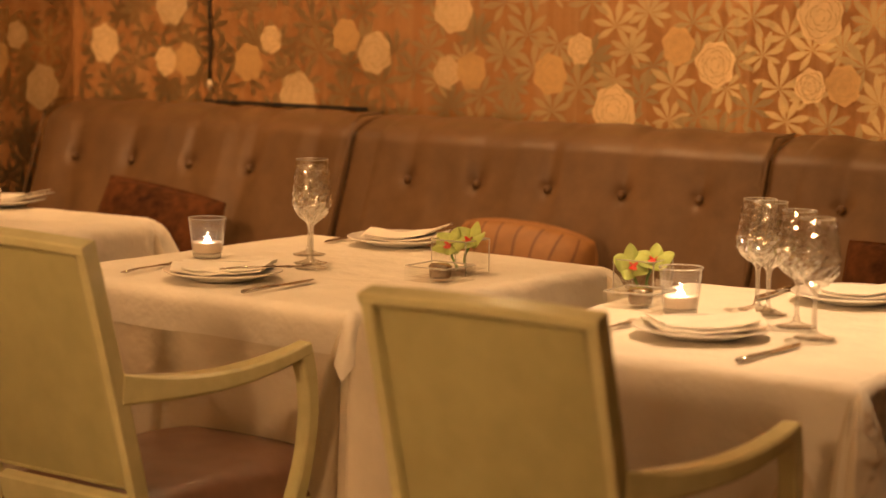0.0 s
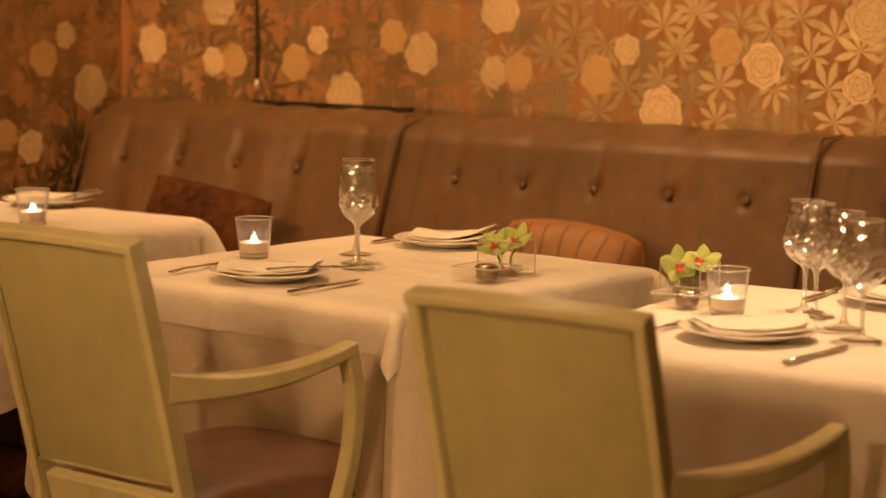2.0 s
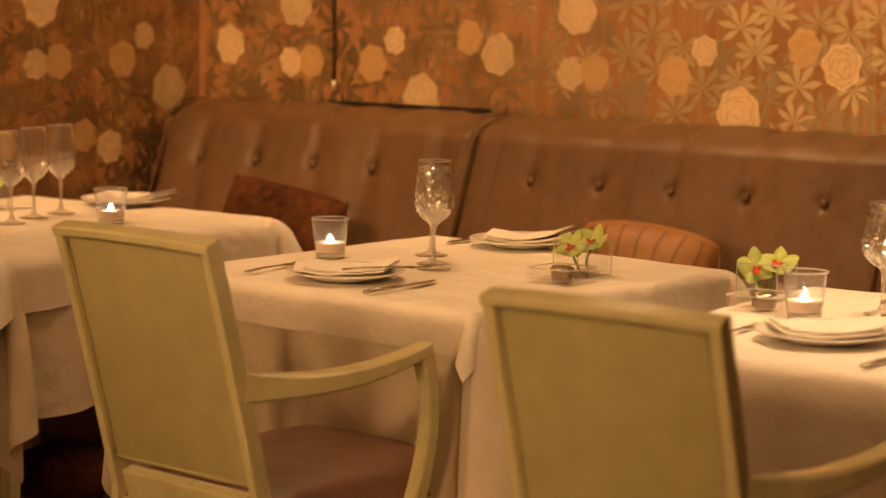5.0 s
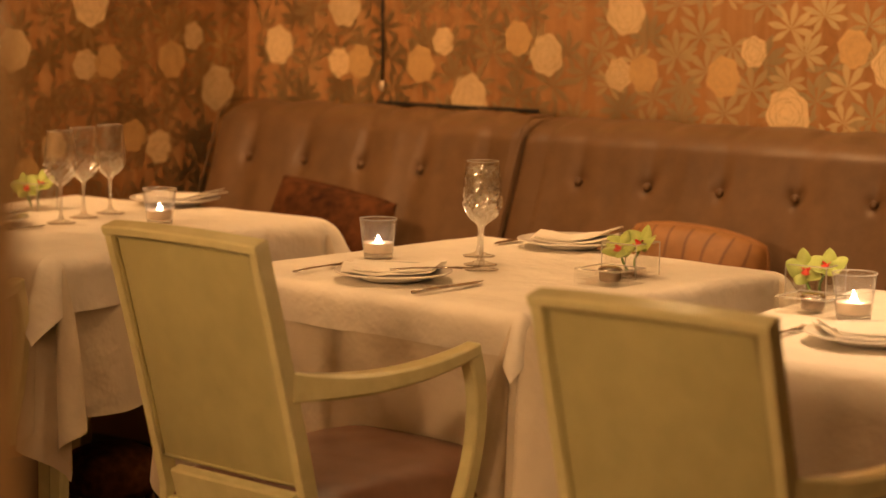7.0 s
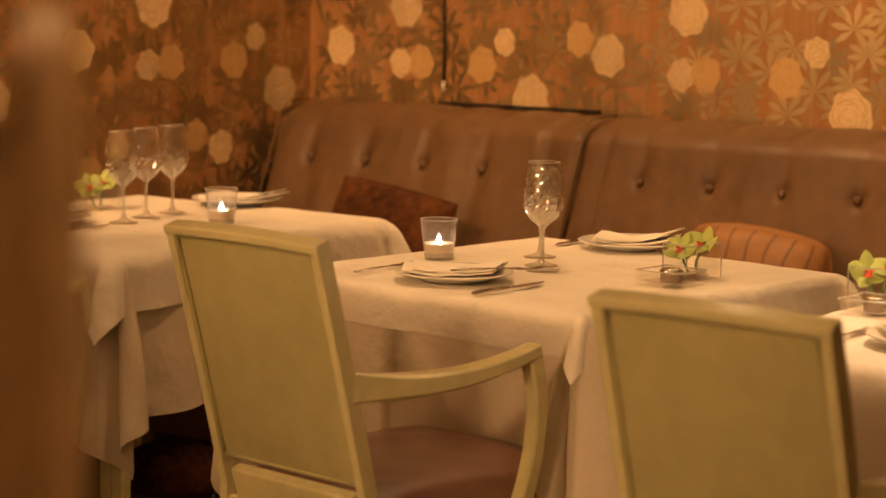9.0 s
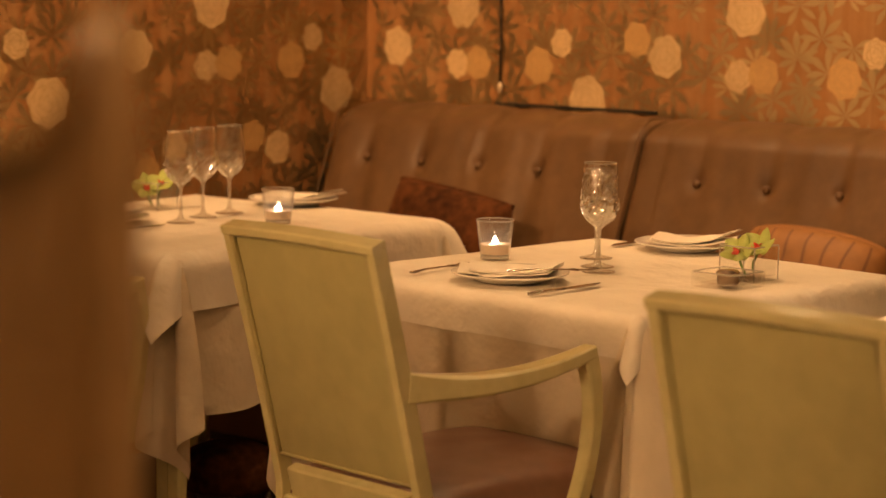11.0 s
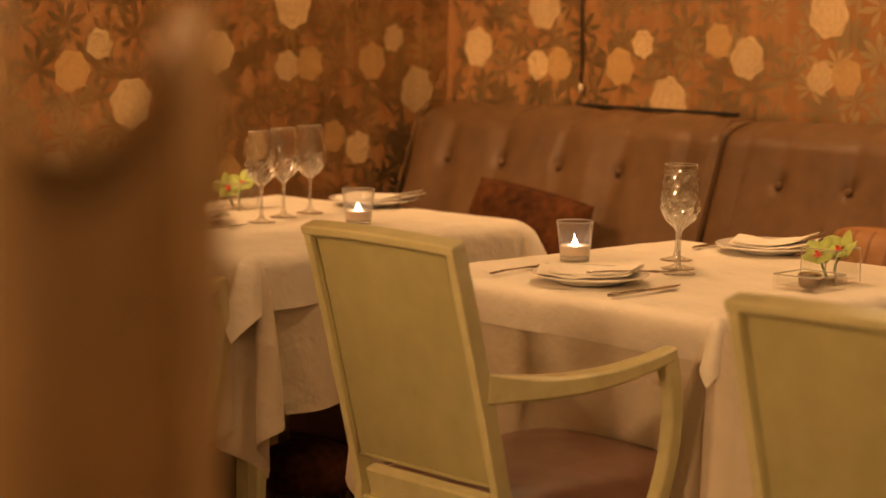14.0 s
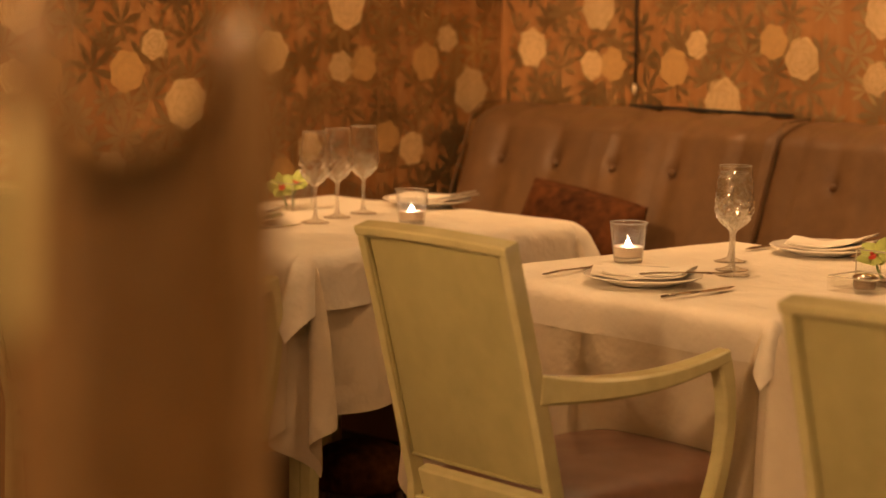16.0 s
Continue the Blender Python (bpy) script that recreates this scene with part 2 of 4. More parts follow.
# ---- room shell ----
floor = tagged(part("floor", boxed((WALL_X - 0.2, ROOM_S - 0.2, -0.1), (ROOM_R + 0.2, WALL_Y + 0.2, 0.0)), "carpet"), "dark brown restaurant carpet", "floor", kind="structure")
ceiling = tagged(part("ceiling", boxed((WALL_X - 0.2, ROOM_S - 0.2, CEIL), (ROOM_R + 0.2, WALL_Y + 0.2, CEIL + 0.1)), "plaster"), "plain warm plaster ceiling", "ceiling", kind="structure")
wall_back = tagged(part("wall_back", boxed((WALL_X - 0.2, WALL_Y, 0.0), (ROOM_R + 0.2, WALL_Y + 0.15, CEIL)), "paper"), "bronze wallpaper with metallic leaves and pale peonies", "wall", kind="structure")
wall_side = tagged(part("wall_side", boxed((WALL_X - 0.15, ROOM_S, 0.0), (WALL_X, WALL_Y, CEIL)), "paper"), "bronze wallpaper with dark leaves and pale peonies", "wall", kind="structure")
wall_right = tagged(part("wall_right", boxed((ROOM_R, ROOM_S, 0.0), (ROOM_R + 0.15, WALL_Y, CEIL)), "plaster"), "plain warm plaster wall", "wall", kind="structure")
wall_rear = tagged(part("wall_rear", boxed((WALL_X - 0.15, ROOM_S - 0.15, 0.0), (ROOM_R + 0.15, ROOM_S, CEIL)), "plaster"), "plain warm plaster wall", "wall", kind="structure")


# ---- wallpaper print: palmate leaves and peonies, laid a hair proud of the paper ----
REPEAT = [(0.02, 1.265, 0.060), (0.0, 1.092, 0.040), (0.08, 1.097, 0.046), (0.308, 1.097, 0.050), (0.389, 1.166, 0.037), (0.483, 1.006, 0.062),
          (0.65, 1.182, 0.045), (0.748, 1.138, 0.054), (0.167, 0.879, 0.043), (0.259, 0.84, 0.045), (-0.107, 0.866, 0.040), (-0.20, 0.795, 0.042)]
DARKER = (2, 3, 6, 8, 11)


def paper_place(wall):
    """Maps a length along the paper, a height and a lift off the paper to the world."""
    if wall == "back":
        return lambda u, z, e: Vector((u, WALL_Y - e, z))
    return lambda u, z, e: Vector((WALL_X + e, u, z))


def palm_leaf(bm, place, cu, cz, a0, n, size, lift, rng, inside):
    """One palmate leaf: pointed leaflets that fan out from a shared centre, widest past the middle."""
    hub = bm.verts.new(place(cu, cz, lift))
    for q in range(n):
        ang = a0 + (q - (n - 1) / 2) * 2 * pi * 0.86 / n
        length = size * (1.0 - 0.30 * (abs(q - (n - 1) / 2) / (n / 2)) ** 2) * rng.uniform(0.94, 1.06)
        if not inside(cu + length * cos(ang)):
            continue
        width, curl = length * 0.275, rng.uniform(-0.12, 0.12)
        ends = [(hub, hub)]
        for st, w in ((0.22, 0.38), (0.45, 0.86), (0.62, 1.0), (0.80, 0.72), (0.92, 0.34)):
            a, mid = st * length, curl * length * st * st
            ends.append(tuple(bm.verts.new(place(cu + a * cos(ang) - b * sin(ang), cz + a * sin(ang) + b * cos(ang), lift))
                              for b in (mid + w * width / 2, mid - w * width / 2)))
        tip = bm.verts.new(place(cu + length * cos(ang) - curl * length * sin(ang), cz + length * sin(ang) + curl * length * cos(ang), lift))
        bm.faces.new((hub, ends[1][1], ends[1][0]))
        for (a, b), (c, d) in zip(ends[1:], ends[2:]):
            bm.faces.new((a, b, d, c))
        bm.faces.new((ends[-1][0], ends[-1][1], tip))


def peony(bm_fill, bm_line, place, cu, cz, r, lift, rng, sq=1.0):
    n = 26
    ph = rng.random() * 6
    ring = [bm_fill.verts.new(place(cu + sq * r * (1 + 0.07 * sin(7 * a + ph) + 0.05 * sin(3 * a + 2 * ph)) * cos(a), cz + r * 1.1 * (1 + 0.07 * sin(7 * a + ph)) * sin(a), lift))
            for a in [2 * pi * i / n for i in range(n)]]
    bm_fill.faces.new(ring)
    for k in range(13):
        f = 0.18 + 0.75 * (k / 13) ** 0.8
        a0 = k * 2.4 + ph
        pts = []
        for i in range(6):
            a = a0 + (i - 2.5) * 0.28
            rr = r * f * (1 + 0.08 * cos((i - 2.5) * 1.2))
            pts.append((cu + sq * rr * cos(a), cz + rr * 1.1 * sin(a)))
        for (x0, z0), (x1, z1) in zip(pts, pts[1:]):
            dx, dz = x1 - x0, z1 - z0
            m = hypot(dx, dz) or 1
            ox, oz = -dz / m * 0.0011, dx / m * 0.0011
            bm_line.faces.new([bm_line.verts.new(place(x, z, lift + 0.0004)) for x, z in
                               ((x0 + ox, z0 + oz), (x1 + ox, z1 + oz), (x1 - ox, z1 - oz), (x0 - ox, z0 - oz))])


def print_paper(wall, owner, u0, u1, zero, period):
    rng = random.Random(5 if wall == "back" else 9)
    place = paper_place(wall)
    leaves, fill, fill2, line = bmesh.new(), bmesh.new(), bmesh.new(), bmesh.new()
    sc = period / 0.985
    inside = lambda u: u0 + 0.004 < u < u1 - 0.004
    spots = []
    for k in range(-4, 9):
        for row in range(3):
            for i, (du, z, r) in enumerate(REPEAT):
                along = (k + 0.37 * row) * 0.985 + du
                u = zero + sc * (along + (0.09 * max(0.0, along - 1.1) if wall == "back" else 0.0))
                z += 0.66 * row
                if u0 + 0.05 < u < u1 - 0.05 and z < CEIL - 0.08:
                    peony(fill if i not in DARKER else fill2, line, place, u, z, r, 0.0013 + 0.00015 * (i % 4), rng, sc)
                    spots.append((u, z, r))
    cells = {}
    step = 0.072
    for _ in range(14000):
        u, z = rng.uniform(u0, u1), rng.uniform(0.62, CEIL - 0.06)
        key = (int(u / step), int(z / step))
        near = [p for a in (-1, 0, 1) for b in (-1, 0, 1) for p in cells.get((key[0] + a, key[1] + b), ())]
        if not inside(u) or any(hypot(u - a, z - b) < step for a, b in near):
            continue
        if any(hypot(u - a, z - b) < 0.55 * r for a, b, r in spots):
            continue
        cells.setdefault(key, []).append((u, z))
        palm_leaf(leaves, place, u, z, rng.uniform(-0.6, 0.6) + (pi / 2 if rng.random() < 0.75 else -pi / 2), rng.choice((7, 7, 9)),
                  rng.uniform(0.062, 0.082), 0.0004 + 0.0006 * rng.random(), rng, inside)
    for nm, bm, mat, lab in (("printed_leaves", leaves, "leaf", "silvery bronze printed leaves"), ("printed_peonies", fill, "flower", "pale gold printed peonies"),
                             ("printed_peonies_dark", fill2, "flower_dark", "ochre printed peonies"), ("petal_lines", line, "petal_line", "fine petal outlines")):
        ob = part(nm, bm, mat, owner, lab)
        tagged(ob, kind="stuff")


print_paper("back", wall_back, WALL_X + 0.003, 0.6, -4.028, 0.985)
print_paper("side", wall_side, 1.2, WALL_Y - 0.003, 4.295, 1.14)

# ---- dark cord with an ivory end, and a black strip for the shadow gap under the paper panel ----
cord = thing("blind_cord", "thin black hanging cord with an ivory end piece", "cord", pose(-3.855, WALL_Y - 0.012, 1.01))
bm = bmesh.new()
tube(bm, [(0.0015 * sin(i * 1.3), 0, 0.03 + i * 0.08) for i in range(12)], 0.0042, 8)
part("cord", bm, "black", cord, smooth=True)
for i in range(4):
    part("bead", lathe(bmesh.new(), [(0, 0), (0.006, 0.004), (0.006, 0.012), (0, 0.016)], 10, (0, 0, 0.12 + i * 0.09)), "black", cord, smooth=True)
part("end_piece", lathe(bmesh.new(), [(0, 0), (0.006, 0.002), (0.0085, 0.02), (0.005, 0.034), (0, 0.034)], 12), "ivory", cord, "ivory end piece", smooth=True)
tagged(part("trim", boxed((-3.875, WALL_Y - 0.014, 0.974), (-3.30, WALL_Y - 0.003, 0.984), 0.002), "black"), "black strip standing in for the shadow gap at the panel foot", "trim", kind="structure")


# ---- banquette ----
def banquette(x0, x1, seat_only=False):
    mid = (x0 + x1) / 2
    th = thing("banquette", "long button-tufted taupe leather banquette section against the papered wall", "banquette", pose(mid, 0, 0), "banquette sections")
    w = (x1 - x0) / 2 - 0.002
    nb = 5
    buttons = [(-0.409 + 0.2125 * i, 0.813) for i in range(nb)]

    def face(u, v):
        x = -w + 2 * w * u
        s = v
        if s < 0.80:
            z = SEAT_Z - 0.04 + (BANQ_TOP - 0.055 - SEAT_Z + 0.04) * s / 0.80
            y = 4.60 + 0.20 * (s / 0.80) ** 0.9
        else:
            a = (s - 0.80) / 0.20
            z = BANQ_TOP - 0.055 + 0.055 * sin(a * pi / 2)
            y = 4.80 + 0.035 * a + 0.13 * (1 - cos(a * pi / 2))
        edge = min(x + w, w - x)
        d = 0.010 * (1 - exp(-edge / 0.006))
        for bx, bz in buttons:
            dx, dz = x - bx, z - bz
            d -= 0.013 * exp(-(dx * dx + dz * dz) / (2 * 0.015 ** 2))
            fold = exp(-(dx / 0.024) ** 2)
            if dz > 0:
                d -= 0.0095 * fold * exp(-dz / 0.16)
            else:
                d -= 0.002 * fold * exp(dz / 0.09)
        d += 0.004 * nz(x * 5 + mid * 3, z * 6) + 0.0060 * nz(x * 15 + mid, z * 2, 3) + 0.004 * sin(pi * (x - buttons[0][0]) / 0.2125) ** 2 * (1 if abs(x) < 0.52 else 0.3)
        nrm = Vector((0, -0.95, 0.3)) if s < 0.8 else Vector((0, -0.95 + 0.9 * (s - 0.8) / 0.2, 0.3 + 0.7 * (s - 0.8) / 0.2))
        return Vector((x, y, z)) + nrm * d
    bm = bmesh.new()
    grid(bm, face, 170, 64)
    part("backrest", bm, "leather", th, smooth=True)
    part("back_core", boxed((-w, 4.83, 0.10), (w, 4.985, BANQ_TOP - 0.045)), "leather", th)
    for sx in (-w, w):
        bm = bmesh.new()
        pts = [(sx, 4.598, SEAT_Z - 0.03), (sx, 4.69, 0.69), (sx, 4.79, 0.94), (sx, 4.83, 0.972), (sx, 4.95, 0.975)]
        tube(bm, pts, 0.0022, 8)
        part("piping", bm, "leather", th, smooth=True)
    for bx, bz in buttons:
        bm = lathe(bmesh.new(), [(0, 0.006), (0.006, 0.005), (0.0105, 0.0015), (0.0115, -0.004), (0.0, -0.006)], 14)
        ob = part("button", bm, "leather", th, smooth=True)
        fy = 4.60 + 0.20 * (((bz - SEAT_Z + 0.04) / (BANQ_TOP - 0.055 - SEAT_Z + 0.04)) ** 0.9)
        ob.matrix_basis = pose(bx, fy - 0.005, bz + 0.002, 68)
    bm = boxed((-w, 4.13, SEAT_Z - 0.12), (w, 4.62, SEAT_Z), 0.03, 4)
    part("seat", bm, "leather", th, smooth=True)
    part("base", boxed((-w, 4.18, 0.06), (w, 4.98, SEAT_Z - 0.122), 0.004), "wood", th, "dark wooden base")
    part("plinth", boxed((-w, 4.24, 0.0), (w, 4.98, 0.058)), "black", th)
    return th


for a, b in ((-4.325, -3.217), (-3.217, -1.998), (-1.998, -0.78), (-0.78, 0.44)):
    banquette(a, b)


# ---- cushions ----
def cushion(m, size, mat, label, stripes=False, pull=0.04):
    th = thing("cushion", label, "cushion", m, "banquette cushions")
    w, h, t = size

    def side(sgn):
        def fn(u, v):
            a, b = 2 * u - 1, 2 * v - 1
            e = (1 - abs(a) ** 2.6) * (1 - abs(b) ** 2.6)
            pinch = 1 - pull * (a * b) ** 2
            x = a * w / 2 * (1 - 0.06 * (1 - b * b) * abs(a) ** 4)
            z = b * h / 2 * pinch
            y = sgn * (t / 2 * max(e, 0) ** 0.55 + 0.004 + 0.006 * nz(a * 2, b * 2, t * 10) * e)
            return Vector((x * pinch, y, z + h / 2))
        return fn
    bm = bmesh.new()
    grid(bm, side(-1), 36, 28)
    grid(bm, side(1), 36, 28)
    bmesh.ops.recalc_face_normals(bm, faces=bm.faces)
    part("cover", bm, mat, th, smooth=True)
    bm = bmesh.new()
    c = []
    for (xa, za), (xb, zb) in zip(((-1, -1), (1, -1), (1, 1), (-1, 1)), ((1, -1), (1, 1), (-1, 1), (-1, -1))):
        for i in range(12):
            s = i / 12
            a, b = xa + (xb - xa) * s, za + (zb - za) * s
            pin = 1 - pull * (a * b) ** 2
            c.append((a * w / 2 * (1 - 0.06 * (1 - b * b)) * pin, 0, b * h / 2 * pin + h / 2))
    tube(bm, c + c[:1], 0.005, 6)
    part("piping", bm, mat, th, smooth=True)
    if stripes:
        f = side(-1)
        for k in range(7):
            bm = bmesh.new()
            u0 = 0.12 + k * 0.125
            grid(bm, lambda u, v: f(u0 + 0.018 * u + 0.01 * sin(v * 9 + k), 0.06 + 0.88 * v) + Vector((0, -0.0015, 0)), 2, 24)
            part("stripe", bm, "stripe", th, smooth=True)
    return th


cushion(pose(-3.74, 4.52, 0.475, -16, 6, -6), (0.46, 0.30, 0.15), "pillow_dark", "dark brown patterned scatter cushion leaning on the banquette")
cushion(pose(-2.56, 4.50, 0.478, -20, 5, 5), (0.42, 0.285, 0.17), "pillow_orange", "orange-brown striped scatter cushion leaning on the banquette", True, 0.17)
cushion(pose(-1.52, 4.52, 0.475, -16, 4, 0), (0.44, 0.29, 0.15), "pillow_dark", "dark brown patterned scatter cushion leaning on the banquette")


# ---- tables ----
def cloth(w, d, drop, z0, seed, ripple, flare=0.12, tip=1.0, n=64, m=14, ear=0.0, roll=0.022):
    """A square cloth over a table: flat top, rolled edge, hanging sides and an ear of folds at each corner."""
    bm = bmesh.new()
    a, b = w / 2, d / 2


    def hang(r, nx, ny):
        # distance past the edge -> outwards and down, round a small roll
        q = roll * pi / 2
        if r < q:
            t = r / roll
            return roll * sin(t), -roll * (1 - cos(t))
        return roll + (r - q) * flare * 0.35, -roll - (r - q)

    def top_z(x, y):
        return z0 + 0.0022 * nz(x * 4 + seed, y * 4) + 0.0012 * nz(x * 13, y * 11 + seed) + 0.0011 * (exp(-(x / 0.011) ** 2) + exp(-((y - 0.1 * b) / 0.011) ** 2))

    grid(bm, lambda u, v: Vector((-a + w * u, -b + d * v, top_z(-a + w * u, -b + d * v))), n, n)
    for ax, ay, tx, ty, half, lead in ((1, 0, 0, 1, b, a), (-1, 0, 0, -1, b, a), (0, 1, -1, 0, a, b), (0, -1, 1, 0, a, b)):
        def fn(u, v):
            s = -half + 2 * half * u
            o, z = hang(v * drop, ax, ay)
            env = (v * drop) ** 1.0
            wave = ripple * env * (nz(s * 5 + seed, ax * 3 + ay * 7, seed) + 0.6 * sin(s * 17 + seed + ax * 2 + ay))
            o += max(wave, -0.6 * o) * (1 - (abs(s) / half) ** 6)
            return Vector((ax * (lead + o) + tx * s, ay * (lead + o) + ty * s, top_z(ax * lead + tx * s, ay * lead + ty * s) + z))
        grid(bm, fn, 40, m)
    for sx, sy in ((1, 1), (1, -1), (-1, 1), (-1, -1)):
        def fn(u, v):
            th = u * pi / 2
            edge = 1 / max(cos(th), sin(th))
            edge = 1 + (edge - 1) * tip
            r = v * drop * edge
            o, z = hang(r, 0, 0)
            k = sin(2 * th)
            if ear:
                soft = 1.35 * ear * (1 - exp(-r / 0.20))
                fold = soft * k * (0.85 + 0.55 * sin(8 * th + seed))
                side = soft * (0.55 * sin(4 * th) + 0.5 * sin(12 * th + seed) * k)
            else:
                fold = r * (0.46 * k + 0.06 * sin(6 * th + seed) * k)
                side = r * (0.10 * sin(4 * th) - 0.20 * k * sx * sy * -1)
            ox = cos(th) * o + (fold + side) * 0.70
            oy = sin(th) * o + (fold - side) * 0.70
            dz = z * (1 - 0.05 * k)
            return Vector((sx * (a + ox), sy * (b + oy), top_z(sx * a, sy * b) + dz))
        grid(bm, fn, 36, m)
    bmesh.ops.remove_doubles(bm, verts=bm.verts, dist=0.0006)
    bmesh.ops.recalc_face_normals(bm, faces=bm.faces)
    return bm


def table(cx, cy, w, d, rz, seed, over=0.095, roll=0.026, ear=0.082):
    th = thing("dining_table", "square dining table hidden under layered white cloths", "table", pose(cx, cy, 0, 0, 0, rz), "dining tables")
    part("tabletop", boxed((-w / 2 + 0.012, -d / 2 + 0.012, TABLE_Z - 0.035), (w / 2 - 0.012, d / 2 - 0.012, TABLE_Z - 0.008), 0.004), "wood", th)
    for sx in (-1, 1):
        for sy in (-1, 1):
            part("leg", boxed((sx * (w / 2 - 0.07) - 0.022, sy * (d / 2 - 0.07) - 0.022, 0), (sx * (w / 2 - 0.07) + 0.022, sy * (d / 2 - 0.07) + 0.022, TABLE_Z - 0.035), 0.004), "paint", th)
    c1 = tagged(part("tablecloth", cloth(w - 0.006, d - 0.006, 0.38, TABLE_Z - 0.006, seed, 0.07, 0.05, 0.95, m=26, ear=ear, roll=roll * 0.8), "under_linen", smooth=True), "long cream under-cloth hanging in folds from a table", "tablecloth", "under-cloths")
    c1.matrix_world = pose(cx, cy, 0, 0, 0, rz)
    c2 = tagged(part("tablecloth", cloth(w, d, over, TABLE_Z, seed + 1, 0.13 if over < 0.2 else 0.06, 0.16 if over < 0.2 else 0.06, 1.0 if over < 0.2 else 0.9, m=14 if over < 0.2 else 26, ear=0.0 if over < 0.2 else 0.05, roll=roll), "linen", smooth=True), "short white linen top cloth with a pointed corner fold" if over < 0.2 else "long white linen top cloth hanging in soft folds", "tablecloth", "top cloths")
    c2.matrix_world = pose(cx, cy, 0, 0, 0, rz)
    return th


def footstool(x, y):
    th = thing("footstool", "low round dark brown leather footstool on the carpet", "stool", pose(x, y, 0))
    part("pad", lathe(bmesh.new(), [(0, 0.255), (0.06, 0.25), (0.095, 0.235), (0.112, 0.205), (0.112, 0.16), (0.105, 0.145), (0, 0.145)], 32), "pillow_dark", th, smooth=True)
    for k in range(4):
        a = pi / 4 + k * pi / 2
        part("leg", tube(bmesh.new(), [(0.085 * cos(a), 0.085 * sin(a), 0.15), (0.10 * cos(a), 0.10 * sin(a), 0.0)], [0.014, 0.010], 8), "wood", th, smooth=True)


footstool(-3.50, 3.50)


table(-2.475, 3.605, 0.80, 0.81, -6, 3)
table(-1.44, 3.44, 0.68, 0.82, -1, 7, 0.36, 0.018)
table(-3.765, 3.61, 0.80, 0.93, 2.5, 11, 0.150, 0.045, 0.062)


